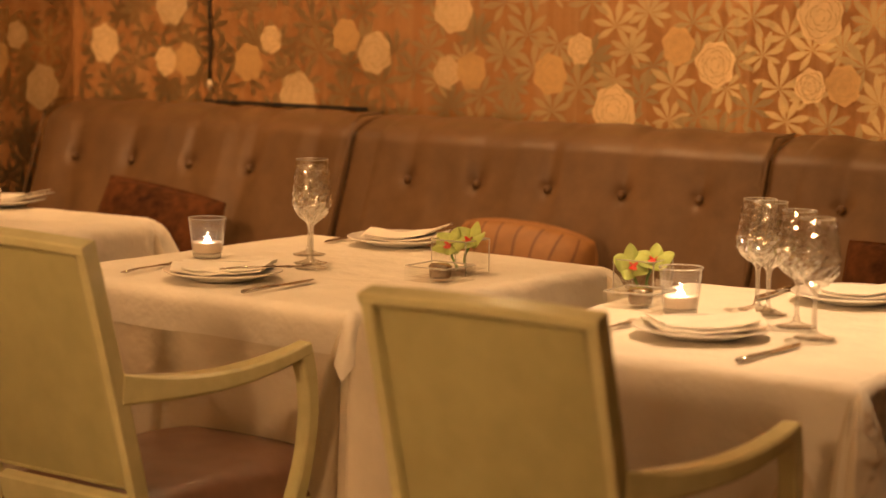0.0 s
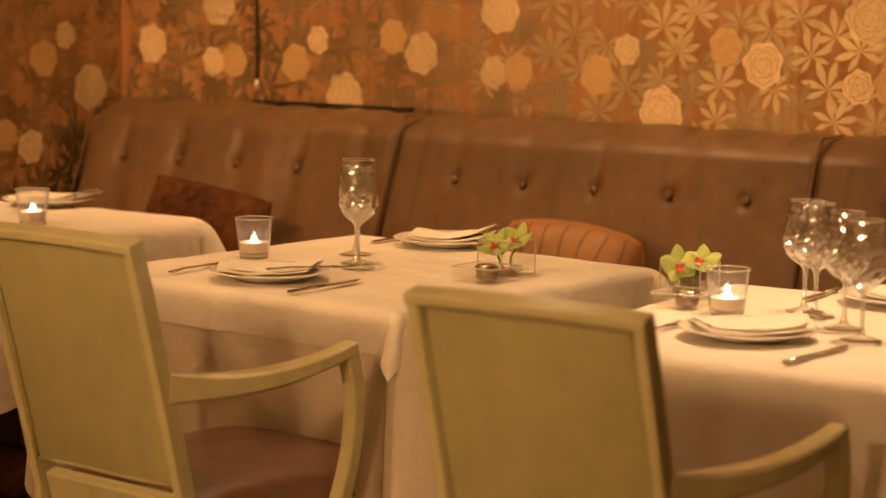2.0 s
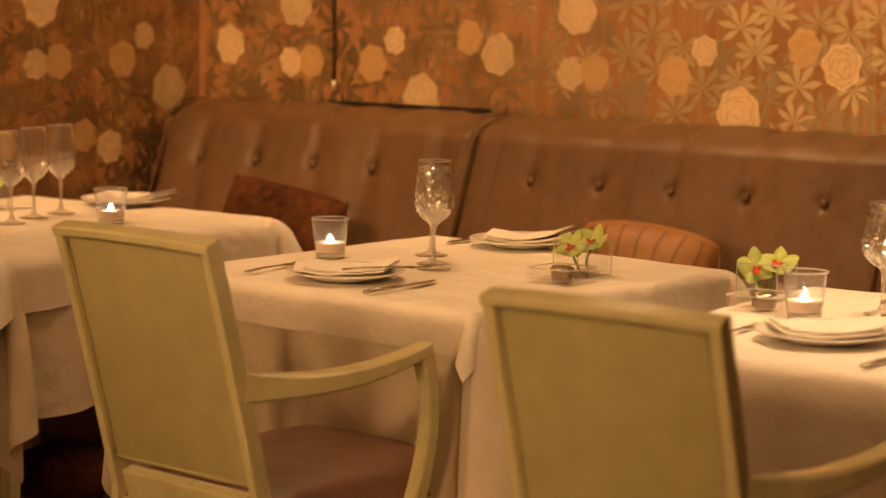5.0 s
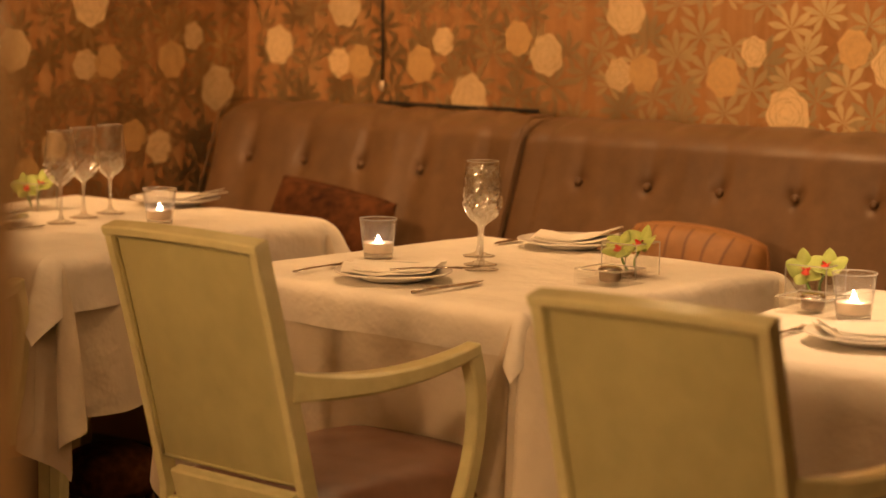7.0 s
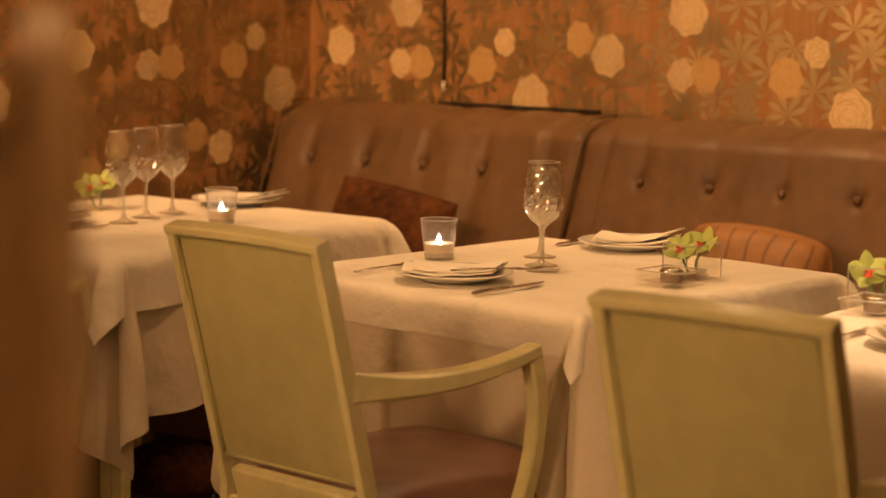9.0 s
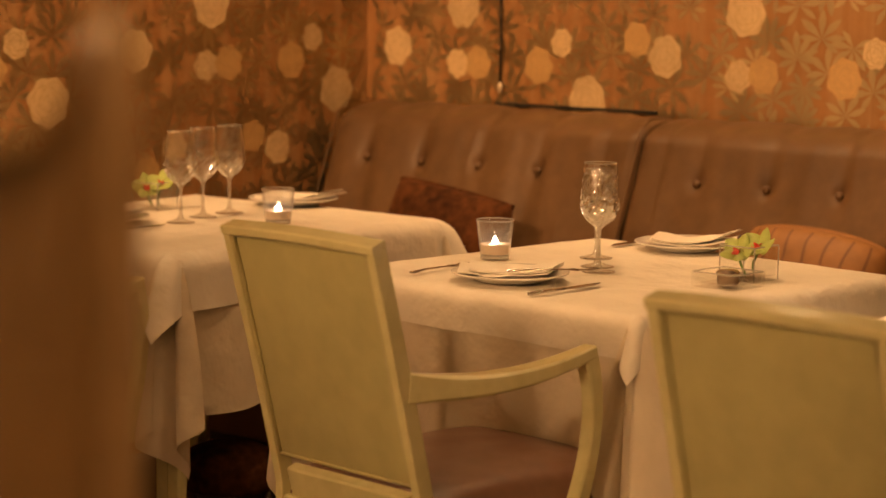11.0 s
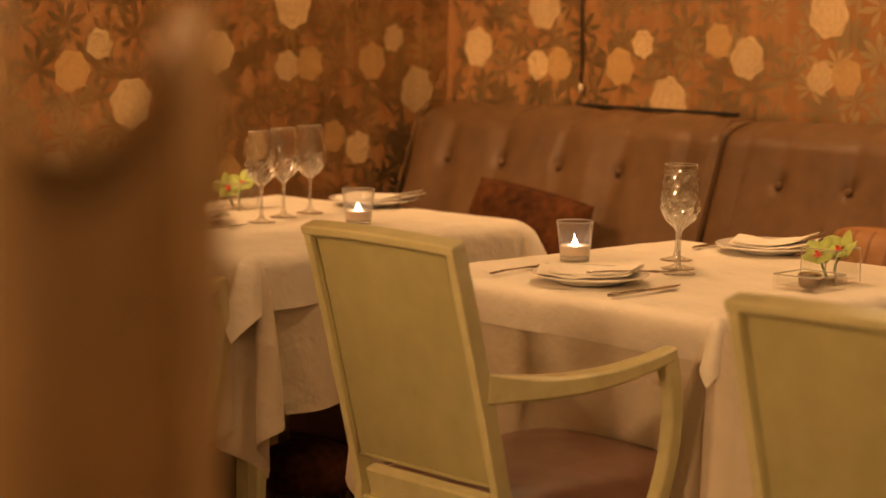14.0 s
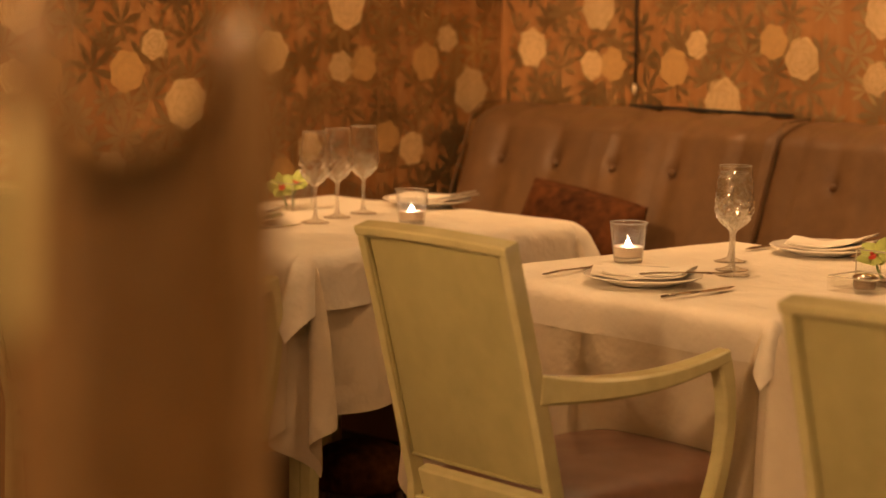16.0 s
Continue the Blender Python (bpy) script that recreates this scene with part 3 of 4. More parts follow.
# ---- dining armchairs ----
def armchair():
    th = thing("dining_armchair", "pale green-cream painted armchair with a padded back and brown leather seat", "chair", None, "dining armchairs")
    W = 0.192

    def back(z, x=0.0):
        s = (z - 0.44) / 0.465
        return Vector((x, -0.235 - 0.115 * s - 0.010 * s * s, z))
    for sx in (-1, 1):
        pts = [(sx * (W - 0.0095), -0.27, 0.0), (sx * (W - 0.0095), -0.235, 0.22)] + [back(0.44 + 0.455 * i / 8, sx * (W - 0.0095)) for i in range(9)]
        part("back_post", sweep(bmesh.new(), pts, [0.030, 0.026] + [0.019] * 9, [0.040, 0.042] + [0.032] * 9, chamfer=0.18), "paint", th)
    bm = bmesh.new()
    pts = [back(0.899 + 0.006 * (1 - (x / W) ** 2), x) + Vector((0, -0.010 * (1 - (x / W) ** 2), 0)) for x in [-W + 2 * W * i / 12 for i in range(13)]]
    sweep(bm, pts, [0.034] * 13, [0.017] * 13, side=Vector((0, 1, 0.3)), chamfer=0.3)
    part("top_rail", bm, "paint", th)
    for z, h in ((0.446, 0.056),):
        bm = bmesh.new()
        sweep(bm, [back(z, x) for x in (-W + 0.038, 0, W - 0.038)], [0.026] * 3, [h] * 3, side=Vector((0, 1, 0.3)))
        part("back_rail", bm, "paint", th)
    for sgn, nm in ((-1, "back_panel"), (1, "back_pad")):
        def fn(u, v):
            a, b = 2 * u - 1, 2 * v - 1
            p = back(0.490 + 0.405 * v, a * (W - 0.018))
            puff = (0.007 if sgn < 0 else 0.022) * (1 - a ** 4) * (1 - b ** 4)
            return p + Vector((0, sgn * (0.0075 + puff), 0))
        bm = bmesh.new()
        grid(bm, fn, 16, 16)
        part(nm, bm, "chair_cloth", th, smooth=True)
        bm = bmesh.new()
        ring = [back(z, x) + Vector((0, sgn * 0.0095, 0)) for x, z in ((-W + 0.023, 0.494), (W - 0.023, 0.494), (W - 0.023, 0.886), (-W + 0.023, 0.886), (-W + 0.023, 0.494))]
        dense = []
        for p, q in zip(ring, ring[1:]):
            dense += [p.lerp(q, i / 6) for i in range(6)]
        tube(bm, dense + [ring[-1]], 0.0030, 6)
        part("welt", bm, "chair_cloth", th, smooth=True)
    bm = bmesh.new()

    def seat(u, v):
        a, b = 2 * u - 1, 2 * v - 1
        e = max((1 - a ** 6) * (1 - b ** 6), 0)
        wd = W + 0.008 + 0.046 * v
        return Vector((a * wd, -0.235 + 0.545 * v, 0.415 + 0.062 * e ** 0.4 + 0.012 * (1 - a * a) * (1 - b * b) + 0.003 * nz(a * 3, b * 3)))
    grid(bm, seat, 26, 26)
    part("seat", bm, "seat_leather", th, "brown leather seat pad", smooth=True)
    for lo, hi in (((-W - 0.045, 0.275, 0.345), (W + 0.045, 0.305, 0.418)), ((-W + 0.02, -0.25, 0.345), (W - 0.02, -0.225, 0.418))):
        part("seat_rail", boxed(lo, hi, 0.004), "paint", th)
    for sx in (-1, 1):
        bm = bmesh.new()
        sweep(bm, [(sx * (W - 0.008), -0.235, 0.382), (sx * (W + 0.042), 0.29, 0.382)], [0.026] * 2, [0.074] * 2, side=Vector((1, 0, 0)))
        part("seat_rail", bm, "paint", th)
        p0 = back(0.664, sx * (W - 0.008)) + Vector((0, 0.008, 0))
        pts = bez(p0, p0 + Vector((sx * 0.02, 0.14, -0.016)), Vector((sx * (W + 0.068), -0.06, 0.660)), Vector((sx * (W + 0.062), 0.094, 0.692)), 12)
        wd = [0.020 + 0.012 * min(1, i / 3) + 0.010 * sin(pi * i / 12) for i in range(13)]
        part("armrest", sweep(bmesh.new(), pts, wd, [0.052 - 0.030 * (i / 12) ** 0.7 for i in range(13)], chamfer=0.3), "paint", th)
        pts = bez((sx * (W + 0.062), 0.082, 0.686), (sx * (W + 0.062), 0.118, 0.60), (sx * (W + 0.054), 0.114, 0.50), (sx * (W + 0.040), 0.066, 0.37), 10)
        part("arm_post", sweep(bmesh.new(), pts, [0.030] * 11, [0.036 - 0.007 * sin(pi * i / 10) for i in range(11)], chamfer=0.25), "paint", th)
        part("front_leg", sweep(bmesh.new(), [(sx * (W + 0.034), 0.285, 0.36), (sx * (W + 0.032), 0.282, 0.18), (sx * (W + 0.028), 0.277, 0.0)], [0.040, 0.034, 0.026], [0.040, 0.034, 0.026], chamfer=0.3), "paint", th)
    return th


chair = armchair()
chair.matrix_world = pose(-2.376, 2.94, 0, 0, 0, -6) @ Matrix.Diagonal((1, 1, 1.02, 1))
copy_thing(chair, pose(-1.410, 2.799, 0, 0, 0, -3) @ Matrix.Diagonal((1, 1, 0.993, 1)))
copy_thing(chair, pose(-3.53, 2.885, 0, 0, 0, 13))


# ---- table things ----
def wine_glass(h=0.235, bowl=0.040, rim=0.032, group="wine glasses", label="clear stemmed wine glass on a white tablecloth"):
    th = thing("wine_glass", label, "glass", None, group)
    bz = h * 0.42
    out = [(0.0, 0.0), (0.034, 0.0), (0.0355, 0.002), (0.022, 0.0045), (0.008, 0.010), (0.0042, 0.022), (0.0038, bz * 0.6), (0.0048, bz - 0.008), (0.010, bz)]
    steps = 20
    hb = h - bz
    for i in range(1, steps + 1):
        s = i / steps
        r = bowl * (sin(min(s / 0.36, 1) * pi / 2) ** 0.5) if s < 0.36 else bowl + (rim - bowl) * ((s - 0.36) / 0.64) ** 1.5
        out.append((r, bz + hb * s))
    cut = 9 + 9
    part("foot", lathe(bmesh.new(), out[:5], 36), "votive_glass", th, smooth=True)
    part("stem", lathe(bmesh.new(), out[4:9], 7), "crystal", th, smooth=True)
    rng = random.Random(int(h * 1000) + int(bowl * 1e5))
    for nm, prof, mat, depth, lab in (("bowl_base", [(0.0, bz - 0.002)] + out[8:cut + 1], "crystal", 0.0018, "bowl base faceted for glints and whitened by haze"), ("bowl", out[cut:], "bowl_glass", 0.0007, "")):
        # small flat facets added for glints: every corner sits a touch in or out
        bm = lathe(bmesh.new(), prof, 38)
        for v in bm.verts:
            d = hypot(v.co.x, v.co.y)
            if d > 0.012 and v.co.z < h - 0.004 and abs(v.co.z - out[cut][1]) > 0.001:
                k = 1 + rng.uniform(-depth, depth) / d
                v.co.x, v.co.y, v.co.z = v.co.x * k, v.co.y * k, v.co.z + rng.uniform(-0.001, 0.001)
        part(nm, bm, mat, th, lab)
    part("rim", lathe(bmesh.new(), [(rim + 0.0008 * cos(a), h + 0.0008 * sin(a)) for a in [2 * pi * i / 6 for i in range(6)]], 36, close=True), "rim", th, smooth=True)
    return th


def votive():
    th = thing("votive_candle", "clear tapered glass votive holder with a lit tealight", "candle holder", None, "votive candles")
    prof = [(0, 0), (0.029, 0), (0.031, 0.002), (0.0405, 0.083), (0.0400, 0.085), (0.0385, 0.084), (0.0300, 0.012), (0.0285, 0.009), (0, 0.009)]
    part("holder", lathe(bmesh.new(), prof[2:7], 32), "votive_glass", th, smooth=True)
    part("base", lathe(bmesh.new(), prof[:3] + prof[6:], 32), "rim", th, "thick glass base", smooth=True)
    part("rim", lathe(bmesh.new(), [(0.0400 + 0.0012 * cos(a), 0.0845 + 0.0012 * sin(a)) for a in [2 * pi * i / 6 for i in range(6)]], 32, close=True), "rim", th, smooth=True)
    part("wax", lathe(bmesh.new(), [(0, 0.0095), (0.0285, 0.0095), (0.0300, 0.013), (0.0322, 0.031), (0.0315, 0.0335), (0.012, 0.0315), (0.004, 0.0308), (0, 0.0308)], 28), "wax", th, "pale wax filling the lower half", smooth=True)
    part("wick", tube(bmesh.new(), [(0, 0, 0.030), (0.0004, 0, 0.037)], 0.0008, 6), "black", th)
    part("flame", lathe(bmesh.new(), [(0, 0.0335), (0.0048, 0.0346), (0.0068, 0.0368), (0.0048, 0.0394), (0.0018, 0.0430), (0.0006, 0.0470), (0, 0.0480)], 14), "flame", th, "small candle flame", smooth=True)
    return th


def plate(r=0.118):
    th = thing("dinner_plate", "white china dinner plate on a white tablecloth", "plate", None, "dinner plates")
    prof = [(0, 0), (r * 0.55, 0), (r * 0.58, 0.003), (r * 0.70, 0.007), (r, 0.0165), (r + 0.001, 0.018), (r - 0.001, 0.0192), (r * 0.71, 0.0105), (r * 0.62, 0.0065), (0, 0.006)]
    part("dish", lathe(bmesh.new(), prof, 48), "china", th, smooth=True)
    return th


def napkin(seed, w=0.195, d=0.145, lift=0.008):
    th = thing("napkin", "white linen napkin folded loosely on a plate", "napkin", None, "folded napkins")
    rng = random.Random(seed)
    for k in range(2):
        bm = bmesh.new()
        ww, dd = w * (1 - 0.10 * k), d * (1 - 0.12 * k)
        off = rng.uniform(-0.008, 0.008)

        def fn(u, v):
            a, b = 2 * u - 1, 2 * v - 1
            z = 0.0045 * k + lift * max(0, a + 0.15) ** 1.5 * (0.6 + 0.4 * k) + 0.0035 * nz(a * 2 + seed, b * 2, k * 5) + 0.006 * abs(a) ** 3
            return Vector((a * ww / 2 + off + 0.008 * b * a, b * dd / 2 + 0.007 * sin(a * 2 + k + seed), z + 0.002))
        grid(bm, fn, 18, 12)
        bmesh.ops.recalc_face_normals(bm, faces=bm.faces)
        if bm.faces[0].normal.z < 0:
            bmesh.ops.reverse_faces(bm, faces=bm.faces)
        top = list(bm.faces)
        ext = bmesh.ops.extrude_face_region(bm, geom=top)
        for v in (g for g in ext["geom"] if isinstance(g, bmesh.types.BMVert)):
            v.co.z += 0.003
        bmesh.ops.recalc_face_normals(bm, faces=bm.faces)
        part("fold", bm, "napkin", th)
    return th


def knife():
    th = thing("table_knife", "polished steel table knife laid on the cloth", "cutlery", None, "knives")
    bm = bmesh.new()
    sweep(bm, [(0, -0.11, 0.004), (0, -0.06, 0.0045), (0, -0.005, 0.004)], [0.011, 0.012, 0.008], [0.006, 0.007, 0.005], chamfer=0.5)
    part("handle", bm, "steel", th, smooth=True)
    bm = bmesh.new()
    sweep(bm, [(0, -0.006, 0.003), (0.001, 0.02, 0.003), (0.001, 0.08, 0.003), (-0.004, 0.112, 0.003)], [0.010, 0.019, 0.019, 0.004], [0.0022, 0.002, 0.0018, 0.0012], chamfer=0.3)
    part("blade", bm, "steel", th)
    return th


def fork():
    th = thing("table_fork", "polished steel table fork laid on the cloth", "cutlery", None, "forks")
    bm = bmesh.new()
    sweep(bm, [(0, -0.10, 0.004), (0, -0.05, 0.006), (0, 0.02, 0.004), (0, 0.045, 0.003)], [0.013, 0.008, 0.006, 0.022], [0.003] * 4, chamfer=0.4)
    part("handle", bm, "steel", th, smooth=True)
    for i in range(4):
        bm = bmesh.new()
        x = -0.0085 + i * 0.00567
        sweep(bm, [(x, 0.043, 0.003), (x, 0.07, 0.002), (x, 0.092, 0.005)], [0.0036, 0.0032, 0.0018], [0.002] * 3)
        part("tine", bm, "steel", th)
    return th


def petal(bm, m, ang, cup, length, width):
    m = m @ Matrix.Rotation(ang, 4, "Z") @ Matrix.Rotation(-cup, 4, "Y")

    def fn(u, v):
        k, c = u, 2 * v - 1
        wd = width / 2 * max(sin(pi * min((0.05 + 0.95 * k), 1) ** 0.75), 0.02) ** 0.6
        return m @ Vector((length * k, c * wd, 0.10 * length * k * k - 0.16 * width * c * c + 0.05 * width * sin(3 * c + 5 * k)))
    grid(bm, fn, 9, 8)


def square_cup(s, h, t):
    """A hollow square glass box, open at the top, with a solid floor."""
    bm = bmesh.new()
    ring = lambda k, z: [bm.verts.new((k * a, k * b, z)) for a, b in ((-1, -1), (1, -1), (1, 1), (-1, 1))]
    rings = [ring(s, 0), ring(s, h), ring(s - t, h), ring(s - t, t * 1.6)]
    for a, b in zip(rings, rings[1:]):
        for i in range(4):
            k = (i + 1) % 4
            bm.faces.new((a[i], a[k], b[k], b[i]))
    bm.faces.new(rings[0][::-1])
    bm.faces.new(rings[-1])
    bmesh.ops.recalc_face_normals(bm, faces=bm.faces)
    bmesh.ops.bevel(bm, geom=list(bm.edges), offset=0.0012, segments=1, affect="EDGES")
    return bm


def orchid_vase(seed):
    th = thing("orchid_vase", "square clear glass vase holding green orchid heads with red lips", "vase", None, "orchid vases")
    rng = random.Random(seed)
    s, h, t = 0.044, 0.070, 0.005
    bm = square_cup(s, h, t)
    part("vase", bm, "glass", th)
    part("rim", tube(bmesh.new(), [(-s + 0.002, -s + 0.002, h), (s - 0.002, -s + 0.002, h), (s - 0.002, s - 0.002, h), (-s + 0.002, s - 0.002, h), (-s + 0.002, -s + 0.002, h)], 0.0016, 6), "rim", th)
    for a, b in ((-1, -1), (1, -1), (1, 1), (-1, 1)):
        part("edge", tube(bmesh.new(), [(a * (s - 0.002), b * (s - 0.002), 0.001), (a * (s - 0.002), b * (s - 0.002), h)], 0.0014, 6), "rim", th)
    for k, (ox, oy, oz) in enumerate(((-0.014, -0.016, 0.058), (0.022, 0.004, 0.068))):
        face = Vector((0.45 + rng.uniform(-0.5, 0.3), -0.7, 0.55 + 0.3 * k)).normalized()
        m = Matrix.Translation((ox, oy, oz)) @ face.to_track_quat("Z", "Y").to_matrix().to_4x4()
        blossom = bmesh.new()
        a0 = rng.uniform(-0.3, 0.3) + pi / 2
        for q in range(5):
            wide = q in (1, 4)
            petal(blossom, m, a0 + q * 2 * pi / 5, rng.uniform(0.15, 0.45), rng.uniform(0.036, 0.043), 0.042 if wide else 0.030)
        bl = part("blossom", blossom, "petal", th, "yellow-green orchid petals", smooth=True)
        lip = bmesh.new()
        up = m @ Matrix.Translation((0, 0, 0.004))
        petal(lip, up, -pi / 2 + rng.uniform(-0.4, 0.4), 0.5, 0.020, 0.018)
        petal(lip, up, -pi / 2 + 1.2, 0.8, 0.013, 0.011)
        petal(lip, up, -pi / 2 - 1.2, 0.8, 0.013, 0.011)
        part("lip", lip, "lip", bl, "red orchid lip", smooth=True)
        st = bez((ox * 0.2, oy + 0.01, 0.010), (ox * 0.3 - 0.01, oy, 0.035), (ox, oy, 0.05), (ox, oy, oz), 6)
        part("stalk", tube(bmesh.new(), st, 0.0028, 7), "stem", th, "green stalk", smooth=True)
    return th


def salt_dish():
    th = thing("condiment_dish", "low square glass dish holding a small round silver-topped pot", "dish", None, "condiment dishes")
    s, h, t = 0.052, 0.030, 0.005
    bm = square_cup(s, h, t)
    part("dish", bm, "glass", th)
    part("rim", tube(bmesh.new(), [(-s + 0.002, -s + 0.002, h), (s - 0.002, -s + 0.002, h), (s - 0.002, s - 0.002, h), (-s + 0.002, s - 0.002, h), (-s + 0.002, -s + 0.002, h)], 0.0016, 6), "rim", th)
    pot = part("pot", lathe(bmesh.new(), [(0, t), (0.019, t), (0.022, 0.010), (0.022, 0.020), (0.020, 0.024), (0, 0.024)], 24), "smoke", th, "small round smoked glass pot", smooth=True)
    part("lid", lathe(bmesh.new(), [(0, 0.0245), (0.023, 0.0245), (0.0245, 0.028), (0.019, 0.033), (0.006, 0.035), (0, 0.035)], 24), "steel", pot, "silver lid", smooth=True)
    return th


TOP = TABLE_Z + 0.003


def put(make, spots):
    first = make()
    for i, (x, y, rz, *lift) in enumerate(spots):
        m = pose(x, y, TOP + (lift[0] if lift else 0), 0, 0, rz)
        if i == 0:
            first.matrix_world = m
        else:
            copy_thing(first, m)
    return first


put(lambda: wine_glass(0.226, 0.040, 0.033), [(-2.484, 3.555, 0)])
put(lambda: wine_glass(0.205, 0.036, 0.030), [(-2.53, 3.617, 20)])
put(lambda: wine_glass(0.185, 0.034, 0.028), [(-2.612, 3.728, 40)])
put(lambda: wine_glass(0.205, 0.041, 0.030), [(-1.508, 3.583, 0), (-1.472, 3.548, 0), (-1.375, 3.445, 0), (-1.305, 3.35, 0)])
put(lambda: wine_glass(0.222, 0.040, 0.031), [(-3.721, 3.556, 0), (-3.766, 3.675, 0), (-3.788, 3.789, 0)])
put(votive, [(-2.763, 3.566, 0), (-1.607, 3.464, 30), (-3.545, 3.713, 50)])
put(plate, [(-2.545, 3.335, 0), (-2.553, 3.998, 0), (-1.476, 3.268, 0), (-1.40, 3.79, 0), (-3.82, 4.06, 0), (-3.86, 3.42, 0)])
for i, (x, y, rz) in enumerate(((-2.548, 3.340, 30), (-2.535, 4.005, 20), (-1.465, 3.275, 35), (-1.38, 3.80, 20), (-3.80, 4.06, 20), (-3.86, 3.42, 30))):
    nk = napkin(i * 3 + 1, lift=(0.003, 0.012, 0.007, 0.014, 0.009, 0.005)[i])
    nk.matrix_world = pose(x, y, TOP + 0.0135, 0, 0, rz)
put(knife, [(-2.383, 3.302, -3), (-1.307, 3.168, -5), (-2.70, 4.02, 180), (-1.56, 3.80, 180), (-3.70, 3.38, 0)])
put(fork, [(-2.745, 3.36, 4), (-1.63, 3.24, 0), (-2.44, 3.345, -35, 0.026)])
for i, (x, y, rz) in enumerate(((-2.203, 3.682, -4), (-1.764, 3.630, 0), (-3.99, 3.72, 10))):
    ov = orchid_vase(i + 4)
    ov.matrix_world = pose(x, y, TOP, 0, 0, rz)
put(salt_dish, [(-2.180, 3.566, -4), (-1.704, 3.498, 0)])


# each tealight's own light
for x, y, watts in ((-2.763, 3.566, 0.16), (-1.607, 3.464, 0.42), (-3.545, 3.713, 0.12)):
    d = bpy.data.lights.new("candle_light", "POINT")
    d.energy, d.color, d.shadow_soft_size = watts, (1.0, 0.60, 0.32), 0.003
    new("candle_light", d).location = (x, y, TOP + 0.042)


# ---- tall brown chair close by, seen edge-on ----
def tall_chair():
    th = thing("high_back_chair", "tall brown leather high-backed chair with a pale gold post", "chair", pose(-0.6726, 0.5307, 0, 0, 0, 0))
    a, b = Vector((0.1326, -0.1347, 0)), Vector((-0.0740, 0.1350, 0))
    for p, lab, top, r0 in ((a, "", 1.351, 0.0125), (b, "", 1.344, 0.0165)):
        bm = bmesh.new()
        tube(bm, [p + Vector((0, 0, z)) for z in (0.0, 0.4, 0.8, 1.1, top - 0.075, top - 0.045, top - 0.022, top - 0.008, top)], [r0 * q for q in (1, 1, 1, 1, 1.0, 0.96, 0.86, 0.62, 0.2)], 16)
        part("back_post", bm, "lacquer", th, lab, smooth=True)

    bm = bmesh.new()
    tube(bm, [a + Vector((0.0015, -0.0065, z)) for z in (1.225, 1.25, 1.295, 1.322)], [0.003, 0.0072, 0.0072, 0.004], 12)
    part("sleeve", bm, "paint", th, "pale gold painted sleeve", smooth=True)

    def fn(u, v):
        # the padded back dips between the posts and climbs steeply to each
        p = a.lerp(b, 0.02 + 0.98 * u)
        top = 1.286 + 0.046 * abs(2 * u - 1) ** 2.6
        return Vector((p.x, p.y, 0.50 + (top - 0.50) * v)) + Vector((-0.78, -0.62, 0)) * (0.004 + 0.022 * sin(pi * u) * sin(pi * v))
    bm = bmesh.new()
    grid(bm, fn, 28, 24)
    bmesh.ops.solidify(bm, geom=bm.faces, thickness=0.04)
    part("backrest", bm, "dark_leather", th, smooth=True)
    n = Vector((-0.78, -0.62, 0))
    bm = bmesh.new()
    box(bm, (-0.21, 0.0, 0.42), (0.21, 0.44, 0.50), 0.025, 3)
    ob = part("seat", bm, "dark_leather", th, smooth=True)
    ob.matrix_basis = Matrix.Translation((0.018, -0.008, 0)) @ Matrix.Rotation(atan2(n.y, n.x) - pi / 2, 4, "Z")
    for sx in (-0.18, 0.18):
        bm = bmesh.new()
        sweep(bm, [(sx, 0.40, 0.43), (sx, 0.40, 0.0)], [0.04, 0.028], [0.04, 0.028])
        ob = part("front_leg", bm, "wood", th)
        ob.matrix_basis = Matrix.Translation((0.018, -0.008, 0)) @ Matrix.Rotation(atan2(n.y, n.x) - pi / 2, 4, "Z")
    return th


tall_chair()


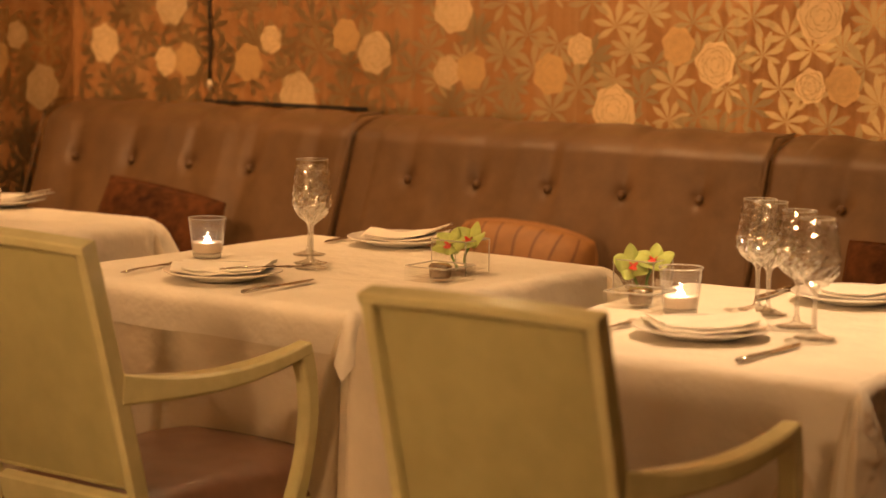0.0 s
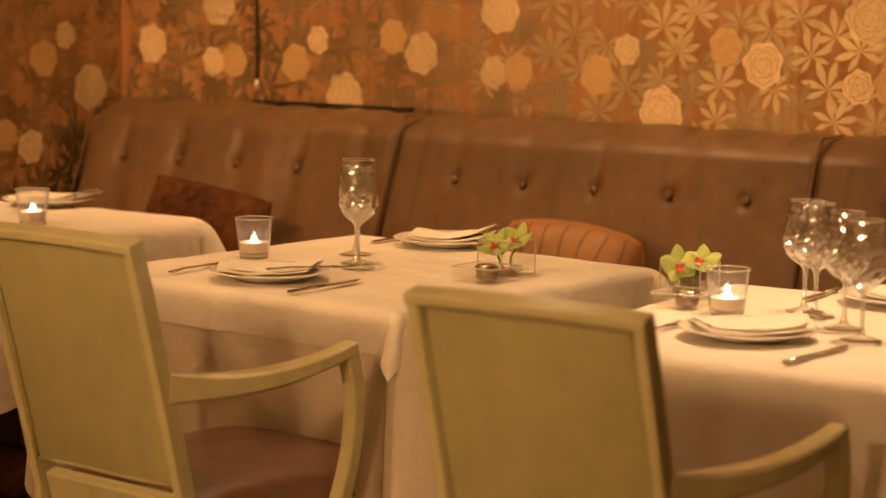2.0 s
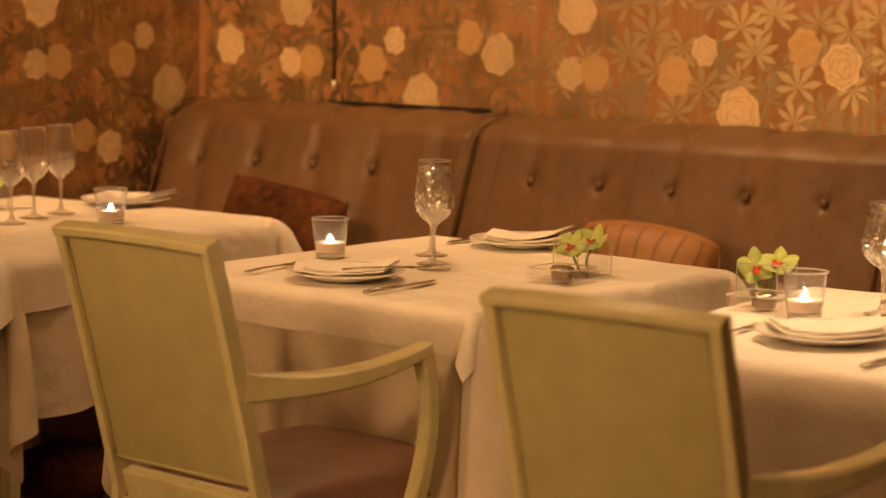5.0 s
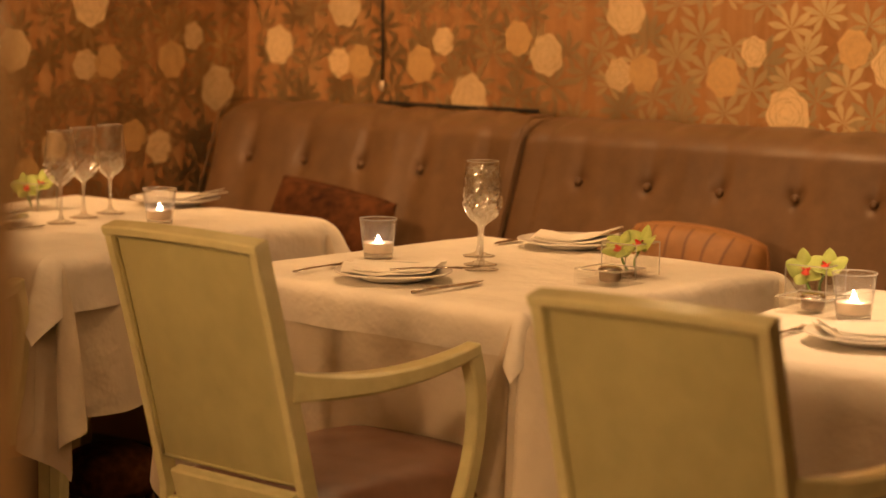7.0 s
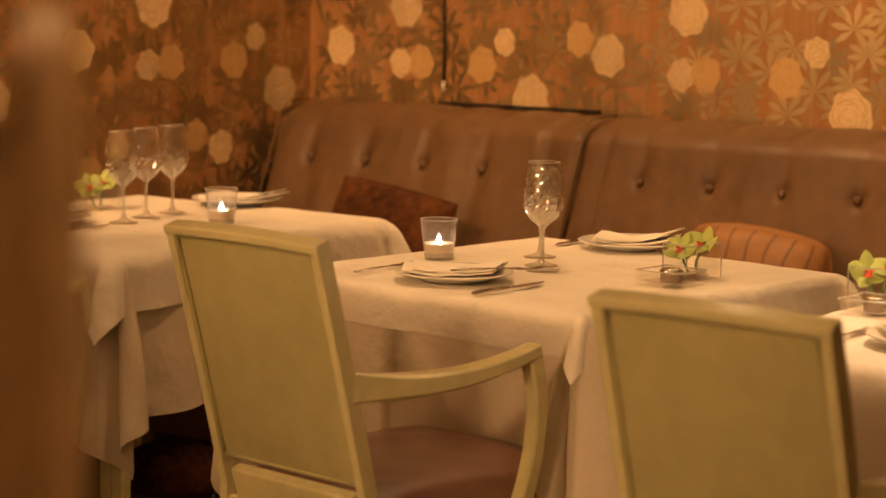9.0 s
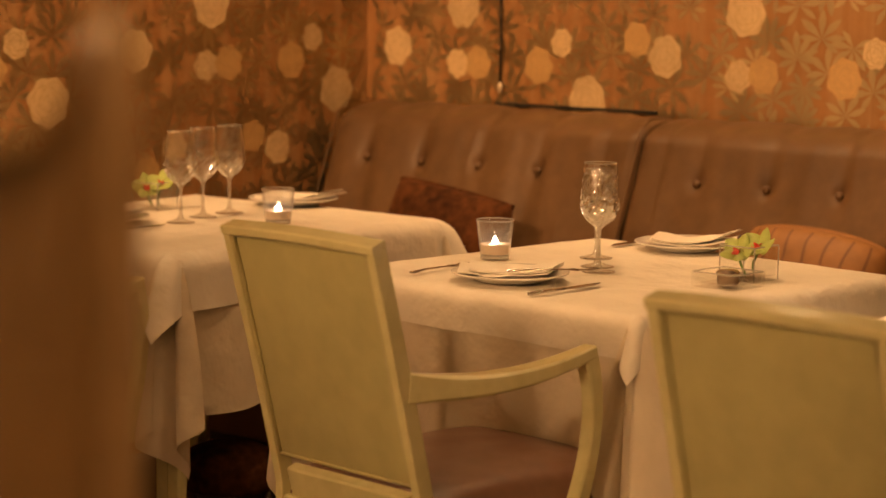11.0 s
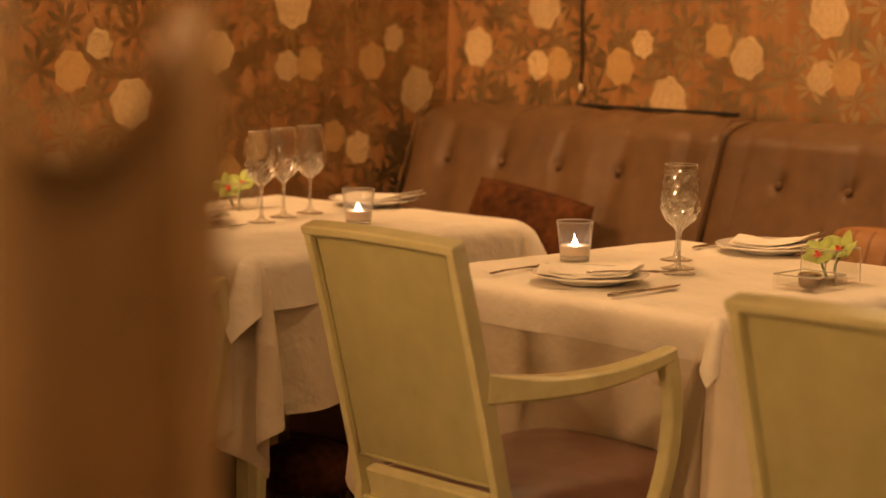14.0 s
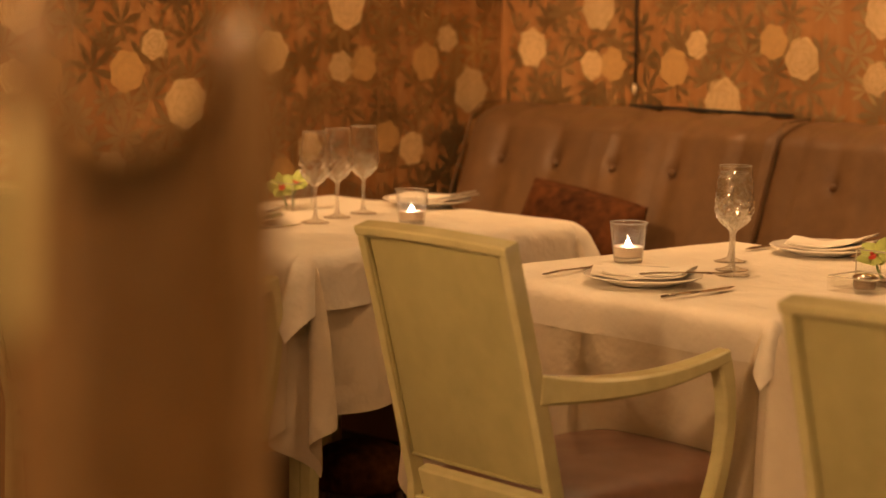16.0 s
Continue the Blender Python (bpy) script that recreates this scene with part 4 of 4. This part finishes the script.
# ---- ceiling and pendant lamps, none in view, put in for light ----
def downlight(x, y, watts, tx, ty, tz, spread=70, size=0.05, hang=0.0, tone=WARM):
    """An unseen recessed ceiling spot, or, with a hang, the same lamp on a rod under the ceiling."""
    th = thing("unseen_ceiling_lamp", "unseen round warm ceiling spotlight put in for light", "lamp", pose(x, y, CEIL - hang), "ceiling lamps")
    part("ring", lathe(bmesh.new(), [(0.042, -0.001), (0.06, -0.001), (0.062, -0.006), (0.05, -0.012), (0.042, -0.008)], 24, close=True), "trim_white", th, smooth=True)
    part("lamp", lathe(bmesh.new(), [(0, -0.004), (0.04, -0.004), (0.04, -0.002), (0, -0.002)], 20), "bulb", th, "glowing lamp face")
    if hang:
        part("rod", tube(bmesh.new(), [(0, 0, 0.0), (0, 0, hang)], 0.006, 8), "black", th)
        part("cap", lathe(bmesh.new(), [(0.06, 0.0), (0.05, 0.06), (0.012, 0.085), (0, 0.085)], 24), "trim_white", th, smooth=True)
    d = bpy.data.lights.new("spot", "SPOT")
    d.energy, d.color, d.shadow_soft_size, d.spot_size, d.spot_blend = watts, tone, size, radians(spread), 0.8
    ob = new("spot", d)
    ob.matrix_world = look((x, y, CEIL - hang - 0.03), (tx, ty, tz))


def fill_globe(x, y, drop=0.65, r=0.06):
    """A round opal glass globe on a rod, out of view, added for soft fill and glass glints."""
    th = thing("fill_pendant", "unseen glowing opal globe on a dark rod, added for fill", "lamp", pose(x, y, CEIL), "pendant lamps")
    part("rod", tube(bmesh.new(), [(0, 0, -drop + r * 0.97), (0, 0, 0.0)], 0.006, 8), "black", th, smooth=True)
    part("cap", lathe(bmesh.new(), [(0, -drop + r * 1.25), (0.018, -drop + r * 1.22), (0.03, -drop + r * 0.95)], 20), "steel", th, "steel cap", smooth=True)
    part("globe", lathe(bmesh.new(), [(r * sin(pi * k / 16), -drop - r * cos(pi * k / 16)) for k in range(17)], 28), "opal", th, "glowing opal glass globe", smooth=True)


# over the tables
downlight(-1.30, 3.55, 105, -1.36, 3.50, 0.75, 44, tone=(1.0, 0.58, 0.28))
downlight(-2.5, 3.3, 36, -2.5, 3.6, 0.75, 60)
downlight(-3.8, 3.4, 12, -3.8, 3.6, 0.75, 60)
# washers added along the papered walls
downlight(-1.3, 4.4, 8, -1.6, 5.0, 1.2, 90)
downlight(-2.85, 4.4, 62, -2.9, 5.0, 1.2, 90)
downlight(-3.8, 4.3, 14, -4.1, 5.0, 1.2, 100)
# added fill on the side wall
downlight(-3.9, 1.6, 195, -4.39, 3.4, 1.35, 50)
# behind: the lamp that the bright leaves at the right reflect
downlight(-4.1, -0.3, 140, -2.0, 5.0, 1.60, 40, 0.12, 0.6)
# row of added globes: soft front fill and glints in the glasses
for gx, gy in ((1.0, -1.5), (-0.3, -0.7), (-1.2, -1.6), (-2.1, -0.8), (-3.0, -1.6), (-3.9, -0.9)):
    fill_globe(gx, gy)
# added fill on the backs of the dining armchairs
downlight(-1.5, -0.6, 115, -1.85, 2.9, 0.82, 30, 0.15, 0.6, (1.0, 0.53, 0.22))
downlight(-3.4, -0.5, 45, -2.6, 2.9, 0.82, 28, 0.15, 0.6, (1.0, 0.53, 0.22))
# added fill on the tall brown chair
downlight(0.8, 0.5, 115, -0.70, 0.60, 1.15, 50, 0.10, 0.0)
